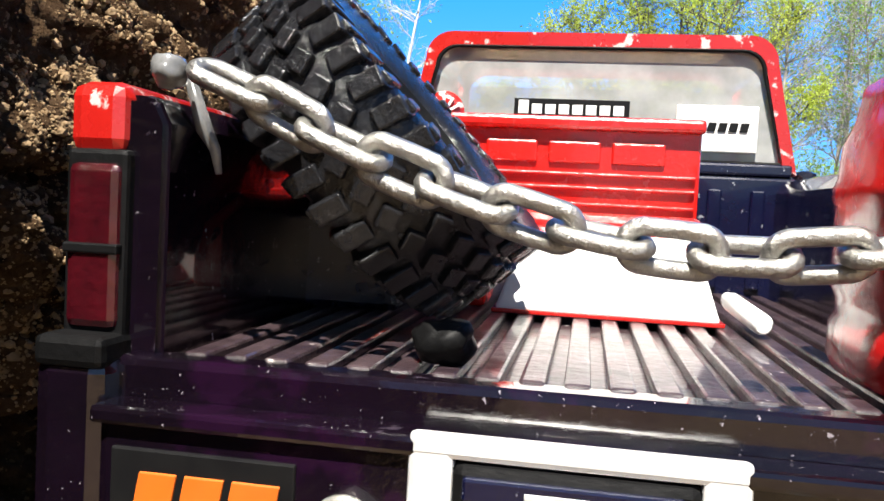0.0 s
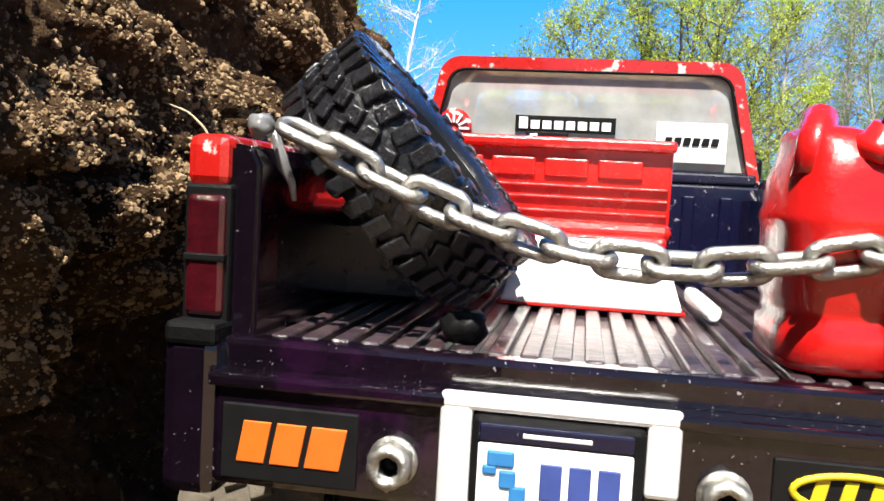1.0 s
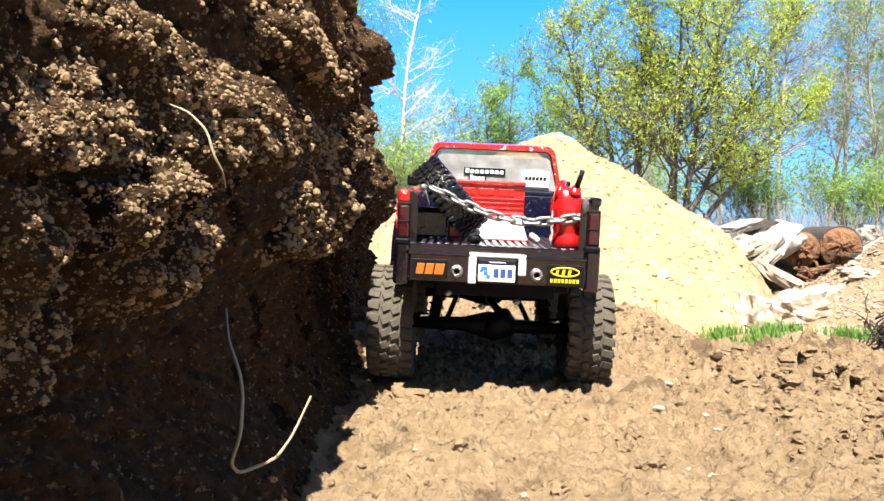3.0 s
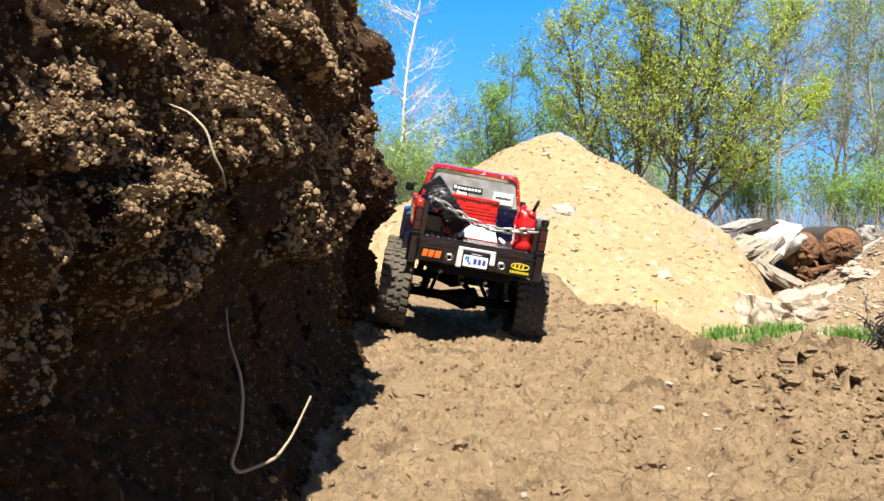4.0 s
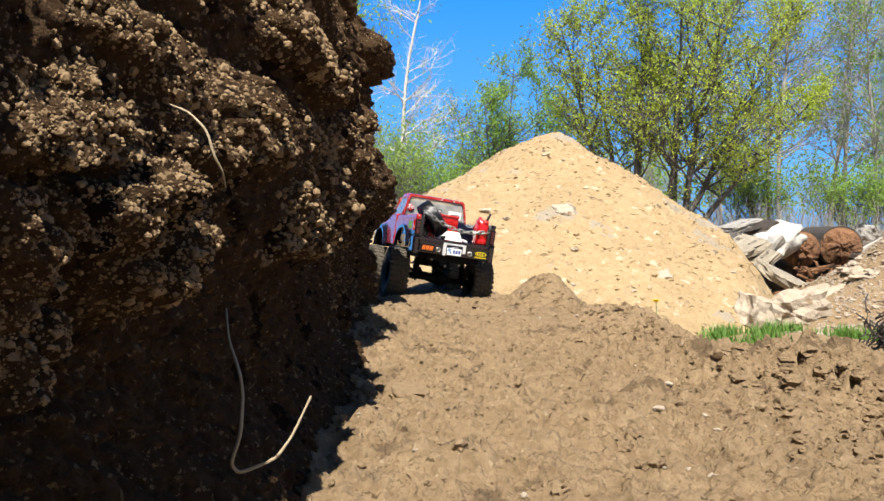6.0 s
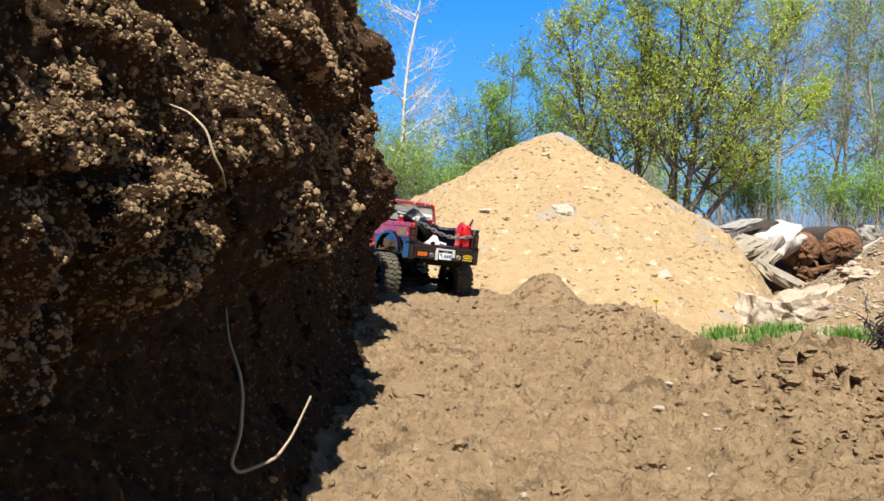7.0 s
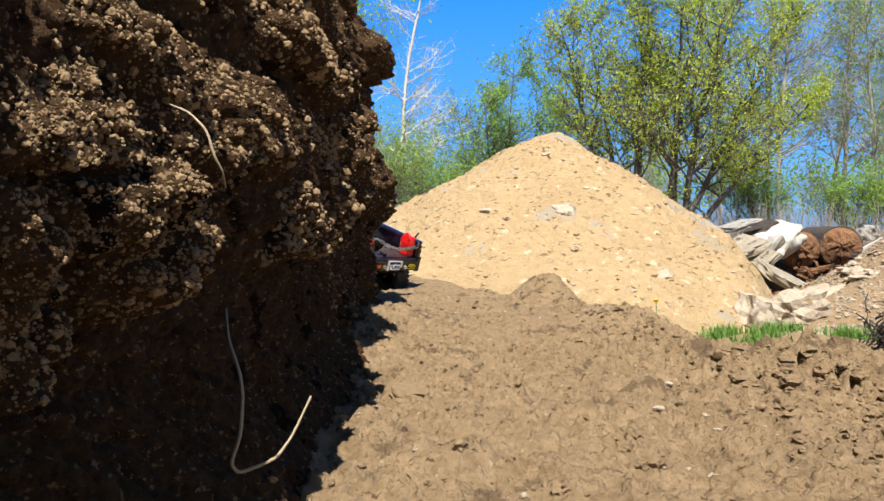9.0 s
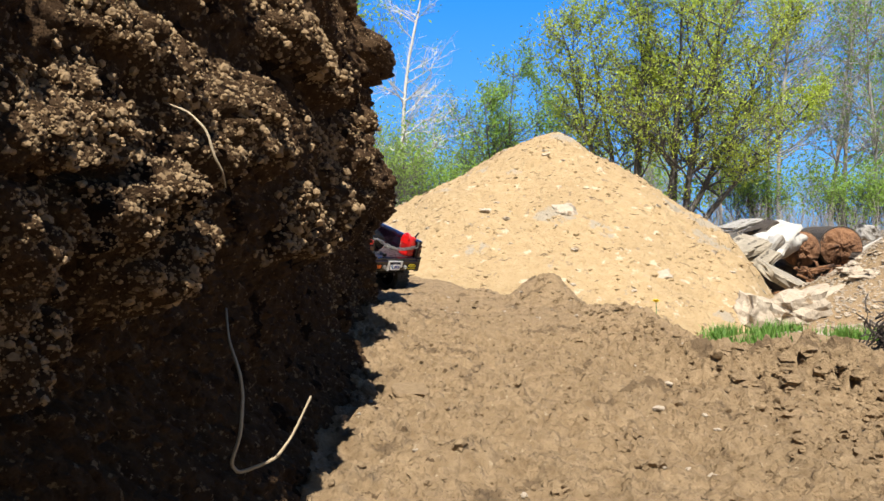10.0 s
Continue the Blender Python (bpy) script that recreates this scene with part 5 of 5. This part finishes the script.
def build_heap():
    f = 1460.0
    def P(x, y, d):
        return at_px((x - 784) / f, (405 - y) / f, d)
    log("log", "thick brown sawn log lying in the heap", P(1414, 441, 9.0), 0.205, 1.6, (0, 0, 80), 1)
    log("log", "thick brown sawn log lying in the heap", P(1484, 437, 9.0), 0.225, 1.6, (0, 0, 76), 5)
    block("root_stump", "bleached white stump between slabs and logs", "stump", P(1378, 425, 9.0), (0.19, 0.22, 0.11), (10, -28, 20), M_BLEACH, 2, 0.26)
    block("bleached_log", "bleached white branch stub across the heap", "branch", P(1356, 448, 8.8), (0.075, 0.2, 0.17), (0, 40, 0), M_BLEACH, 3, 0.2)
    block("concrete_slab", "broken tan concrete slab leaning on the sand", "slab", P(1312, 438, 8.8), (0.20, 0.25, 0.045), (8, -22, 10), M_SLAB, 4)
    block("concrete_slab", "broken tan concrete slab leaning in the heap", "slab", P(1338, 462, 8.6), (0.17, 0.22, 0.04), (10, -42, 0), M_SLAB, 5)
    block("concrete_slab", "pale concrete slab lying on the heap", "slab", P(1302, 400, 9.4), (0.17, 0.25, 0.03), (0, -18, 5), M_WOODW, 6)
    block("dark_plank", "charred dark plank end in the heap", "plank", P(1345, 408, 9.4), (0.13, 0.3, 0.06), (0, -38, 0), M_DKWOOD, 7)
    block("dark_plank", "dark weathered plank beside the log", "plank", P(1528, 458, 8.8), (0.12, 0.3, 0.045), (0, 18, 0), M_DKWOOD, 8)
    block("grey_slab", "grey flat slab under the logs", "slab", P(1400, 502, 7.4), (0.30, 0.3, 0.05), (12, 28, 0), M_SLAB, 9)
    block("stone_block", "pale tan rough stone block", "stone", P(1482, 520, 6.6), (0.23, 0.16, 0.085), (5, -17, 10), M_STONE, 10, 0.22)
    block("stone_block", "pale rough stone at the foot of the sand", "stone", P(1338, 556, 5.7), (0.13, 0.13, 0.11), (8, 24, 15), M_STONE, 11, 0.3)
    block("stone_block", "pale rough stone at the foot of the sand", "stone", P(1402, 545, 6.0), (0.16, 0.15, 0.10), (-6, -16, 25), M_STONE, 12, 0.3)
    block("stone_block", "pale rough stone in the grass", "stone", P(1190, 572, 5.8), (0.10, 0.08, 0.025), (0, 6, 5), M_STONE, 13, 0.2)
    block("fallen_branch", "bleached white branch beside the logs", "branch", P(1543, 432, 9.0), (0.16, 0.035, 0.022), (0, -28, 0), M_BLEACH, 14)
    block("stone_block", "pale stone behind the logs", "stone", P(1530, 412, 10.5), (0.11, 0.1, 0.09), (0, 10, 0), M_WOODW, 15, 0.2)
    # added dark filler: its colour stands for the shade between logs and slabs
    block("heap_core", "dark block inside the heap, standing in for shade in its hollows", "soil", P(1440, 520, 9.6), (0.85, 0.4, 0.36), (0, 0, 0), M_DKWOOD, 16, 0.2)
    q = random.Random(3)
    bm = bmesh.new()
    for k in range(60):
        p = P(q.uniform(1395, 1550), q.uniform(470, 512), q.uniform(8.2, 8.9))
        d = Vector((q.uniform(-1, 1), q.uniform(-0.5, 0.5), q.uniform(-0.35, 0.35))) * q.uniform(0.1, 0.28)
        tube([p - d, p + Vector((0, 0, q.uniform(-0.03, 0.05))), p + d], [0.012, 0.016, 0.008], 5, bm=bm)
    tagged(part("roots", bm, M_LOG, None), "tangle of brown roots and sticks under the logs", "roots", kind="stuff")
    bm = bmesh.new()
    for k in range(160):
        p = P(q.gauss(1578, 22), q.gauss(590, 28), q.uniform(4.2, 4.5))
        d = Vector((q.uniform(-1, 1), q.uniform(-1, 1), q.uniform(-1, 1))) * q.uniform(0.03, 0.1)
        tube([p - d, p + Vector((q.uniform(-0.02, 0.02), 0, q.uniform(-0.02, 0.03))), p + d], [0.003, 0.005, 0.002], 4, bm=bm)
    tagged(part("root_clump", bm, M_DKWOOD, None), "dark tangled clump of roots and soil", "roots", kind="stuff")
    # gravel on the bank
    r = np.random.RandomState(4)
    n = 7000
    x, y = r.uniform(1.9, 4.2, n), r.uniform(4.8, 7.5, n)
    z = ground_height(x, y)
    n2 = 260
    x2, y2 = r.uniform(2.2, 4.3, n2), r.uniform(5.0, 7.0, n2)
    scatter("rubble", np.stack([x2, y2, ground_height(x2, y2) + 0.005], 1), np.clip(r.lognormal(-3.9, 0.5, n2), 0.008, 0.07), M_STONE, "pale broken stones on the far bank", 26, 0.6, 2, False, 0.55)
    scatter("gravel", np.stack([x, y, z], 1), r.uniform(0.004, 0.017, n), M_PEBBLE, "loose pale gravel on the far bank", 6)


def build_grass():
    r = np.random.RandomState(11)
    n = 9000
    y = r.uniform(4.0, 5.3, n)
    x = (0.305 + 0.26 * r.uniform(0, 1, n) ** 0.9) * y
    clump = vnoise(x * 7, y * 7, 90) - 0.12 > r.uniform(-0.3, 0.3, n)
    x, y = x[clump], y[clump]
    z = ground_height(x, y)
    n = len(x)
    h, a = r.uniform(0.03, 0.115, n), r.uniform(0, 6.28, n)
    lean = r.uniform(0.1, 0.7, n)
    w = 0.0035
    V = np.zeros((n, 5, 3))
    c, s = np.cos(a), np.sin(a)
    for k, (t, ww) in enumerate(((0, 1), (0, -1), (0.55, -0.8), (0.55, 0.8), (1, 0))):
        V[:, k, 0] = x + c * lean * h * t * t - s * w * ww
        V[:, k, 1] = y + s * lean * h * t * t + c * w * ww
        V[:, k, 2] = z - 0.01 + h * t * (1 - 0.3 * lean * t)
    b = (np.arange(n) * 5)[:, None]
    F = np.concatenate([b + np.array([[0, 1, 2]]), b + np.array([[0, 2, 3]]), b + np.array([[3, 2, 4]])])
    tagged(mesh_object("grass", V.reshape(-1, 3), F, M_GRASS, smooth_shade=False), "fresh green grass tufts on the low land", "grass", kind="stuff")


def flower(x, y, z, h, r):
    root = tagged(new("dandelion"), "yellow dandelion flower on a thin stem", "flower", group="dandelions")
    root.location = (x, y, z)
    part("stem", tube([(0, 0, -0.02), (0.004, 0, h * 0.5), (0, 0, h)], 0.0022, 6), M_STEM, root)
    bm = bmesh.new()
    for k in range(26):
        a, up = 2.4 * k, 0.15 + 0.85 * (k / 26)
        d = Vector((math.cos(a) * (1 - 0.6 * up), math.sin(a) * (1 - 0.6 * up), 0.25 + 0.4 * up)) * r
        side = Vector((-math.sin(a), math.cos(a), 0)) * r * 0.16
        p = Vector((0, 0, h))
        vs = [bm.verts.new(p), bm.verts.new(p + d * 0.7 + side), bm.verts.new(p + d * 1.1), bm.verts.new(p + d * 0.7 - side)]
        bm.faces.new(vs)
    part("petals", bm, M_PETAL, root)


def build_small():
    flower(1.11, 4.3, -0.52, 0.31, 0.03)
    flower(0.20, 3.2, -0.45, 0.355, 0.024)
    # roots hanging from the bank
    def root(label, pts, rad):
        path = []
        for a, b in zip(pts, pts[1:]):
            for t in (0, 0.25, 0.5, 0.75):
                path.append(Vector(a).lerp(Vector(b), t))
        path.append(Vector(pts[-1]))
        path = [path[0]] + [(path[k - 1] + path[k] * 2 + path[k + 1]) / 4 for k in range(1, len(path) - 1)] + [path[-1]]
        n = len(path)
        ob = part("hanging_root", tube(path, [rad * (0.55 + 0.45 * math.sin(math.pi * (k + 1) / (n + 1))) for k in range(n)], 7), M_ROOT, None)
        tagged(ob, label, "root", group="roots in the bank")
    def P(x, y, d):
        return at_px((x - 784) / 1460.0, (405 - y) / 1460.0, d)
    root("long thin pale root hanging in a loop from the bank", [P(404, 545, 0.475), P(408, 600, 0.455), P(428, 660, 0.44), P(433, 700, 0.435), P(428, 770, 0.43), P(410, 822, 0.428), P(425, 838, 0.43), P(490, 812, 0.44), P(520, 770, 0.45), P(553, 700, 0.46)], 0.00105)
    root("short thin root on the lit face of the bank", [P(292, 182, 0.36), P(340, 200, 0.355), P(372, 232, 0.352), P(386, 280, 0.352), P(400, 305, 0.355), P(405, 333, 0.36)], 0.0006)
    # clods and pebbles on the bench
    r = np.random.RandomState(2)
    n = 9000
    y = r.uniform(0.42, 2.3, n)
    x = r.uniform(-0.10, 0.52, n)
    edge = np.interp(y, EDGE_Y, EDGE_X)
    keep = (x < edge) & (r.uniform(0, 1, n) < 0.25 + 0.75 * smooth((x - 0.18) / 0.2))
    x, y = x[keep], y[keep]
    size = np.clip(r.lognormal(-5.9, 0.55, len(x)) * (0.6 + 0.5 * smooth((x - 0.22) / 0.15)), 0.001, 0.010)
    z = ground_height(x, y) + size * 0.1
    scatter("clods", np.stack([x, y, z], 1), size, M_CLOD, "small dirt clods and crumbs on the bench", 8, 0.7, 2, False, 0.6)
    n = 130
    y, x = r.uniform(0.45, 2.2, n), r.uniform(-0.08, 0.45, n)
    size = np.clip(r.lognormal(-6.1, 0.45, n), 0.001, 0.005)
    z = ground_height(x, y) + size * 0.2
    scatter("pebbles", np.stack([x, y, z], 1), size, M_PEBBLE, "small pale pebbles in the dirt", 9, 0.6, 2, False, 0.5)
    # crumbs clinging to the bank, most of them on its ledges; their pale colour adds to the sunlight there
    n = 150000
    y = 0.17 * (1.75 / 0.17) ** r.uniform(0, 1, n) ** 0.8
    z = 0.173 + y * r.uniform(-0.34, 0.30, n)
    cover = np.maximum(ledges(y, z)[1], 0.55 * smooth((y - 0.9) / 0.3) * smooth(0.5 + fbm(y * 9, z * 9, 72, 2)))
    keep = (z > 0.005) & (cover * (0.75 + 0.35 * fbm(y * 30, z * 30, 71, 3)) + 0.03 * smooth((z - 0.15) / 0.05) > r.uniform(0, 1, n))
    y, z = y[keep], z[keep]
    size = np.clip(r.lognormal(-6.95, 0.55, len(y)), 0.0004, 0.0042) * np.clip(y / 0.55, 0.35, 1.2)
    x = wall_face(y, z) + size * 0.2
    scatter("bank_crumbs", np.stack([x, y, z], 1), size, M_CRUMB, "loose dirt crumbs clinging to the bank, coloured paler for sunlight", 15, 0.9, 1)
    flat_z = float(ground_height(np.array([-0.035]), np.array([0.885]))[0])
    block("flat_stone", "flat pale stone half sunk in the dirt", "stone", (-0.035, 0.885, flat_z + 0.005), (0.018, 0.028, 0.005), (4, 3, 10), M_CLOD, 31, 0.2, 3)


# ---- what moves ----
TRUCK_ROWS = [
    (0.0, pose(0.016, 0.149, -0.003, 0.9, 3.2, -9.8)),
    (0.65, pose(0.016, 0.149, -0.003, 0.9, 3.2, -9.8)),
    (1.0, pose(0.021, 0.208, -0.007, 1.8, 3.5, -9.7)),
    (1.2, pose(0.026, 0.260, -0.006, 2.6, 3.9, -9.6)),
    (1.5, pose(0.028, 0.273, -0.006, 2.9, 3.4, -9.7)),
    (2.0, pose(0.034, 0.360, 0.007, 2.1, 1.6, -9.6)),
    (2.5, pose(0.065, 0.564, -0.002, 4.0, 3.4, -2.9)),
    (2.7, pose(0.059, 0.660, 0.010, 2.1, 0.9, -2.7)),
    (3.8, pose(0.029, 1.180, 0.003, 3.7, 10.3, 3.8)),
    (4.5, pose(0.017, 1.318, 0.028, -2.4, 8.0, 0.8)),
    (5.0, pose(0.005, 1.553, 0.049, -6.2, 8.0, 2.0)),
    (5.5, pose(0.009, 1.799, 0.022, -2.9, 8.7, 5.8)),
    (7.0, pose(-0.011, 2.138, -0.019, 2.4, 6.0, 27.0)),
    (7.5, pose(-0.045, 2.182, -0.026, 4.9, 3.5, 27.0)),
    (8.0, pose(-0.084, 2.318, -0.040, 10.3, 1.0, 29.3)),
    (8.5, pose(-0.144, 2.469, -0.060, 16.4, 3.4, 42.8)),
    (8.9, pose(-0.172, 2.475, -0.054, 16.4, 1.5, 42.8)),
    (10.0, pose(-0.172, 2.475, -0.054, 16.4, 1.5, 42.8)),
]


def motions():
    walk(TRUCK, TRUCK_ROWS)
    for ob, at in CARGO:
        walk(ob, [(t, m @ Matrix.Translation(at)) for t, m in TRUCK_ROWS])
    # wheels roll by the way the truck has gone
    ts = [t for t, _ in TRUCK_ROWS]
    xy = np.array([m.translation[:2] for _, m in TRUCK_ROWS])
    times = [k / 10 for k in range(101)]
    px, py = np.interp(times, ts, xy[:, 0]), np.interp(times, ts, xy[:, 1])
    gone = np.concatenate([[0], np.cumsum(np.hypot(np.diff(px), np.diff(py)))])
    for w, x, y in WHEELS:
        rows = []
        for k, t in enumerate(times):
            steer = 14 * float(smooth((np.array(t) - 5.0) / 1.8)) if y > 0.2 else 0
            rows.append((t, pose(x, y, AXLE_Z, 0, 0, steer) @ pose(0, 0, 0, -math.degrees(gone[k] / TYRE_R))))
        walk(w, rows)


build_pile()
build_trees()
build_heap()
build_grass()
build_small()
TRUCK = build_truck()
build_cargo()
motions()
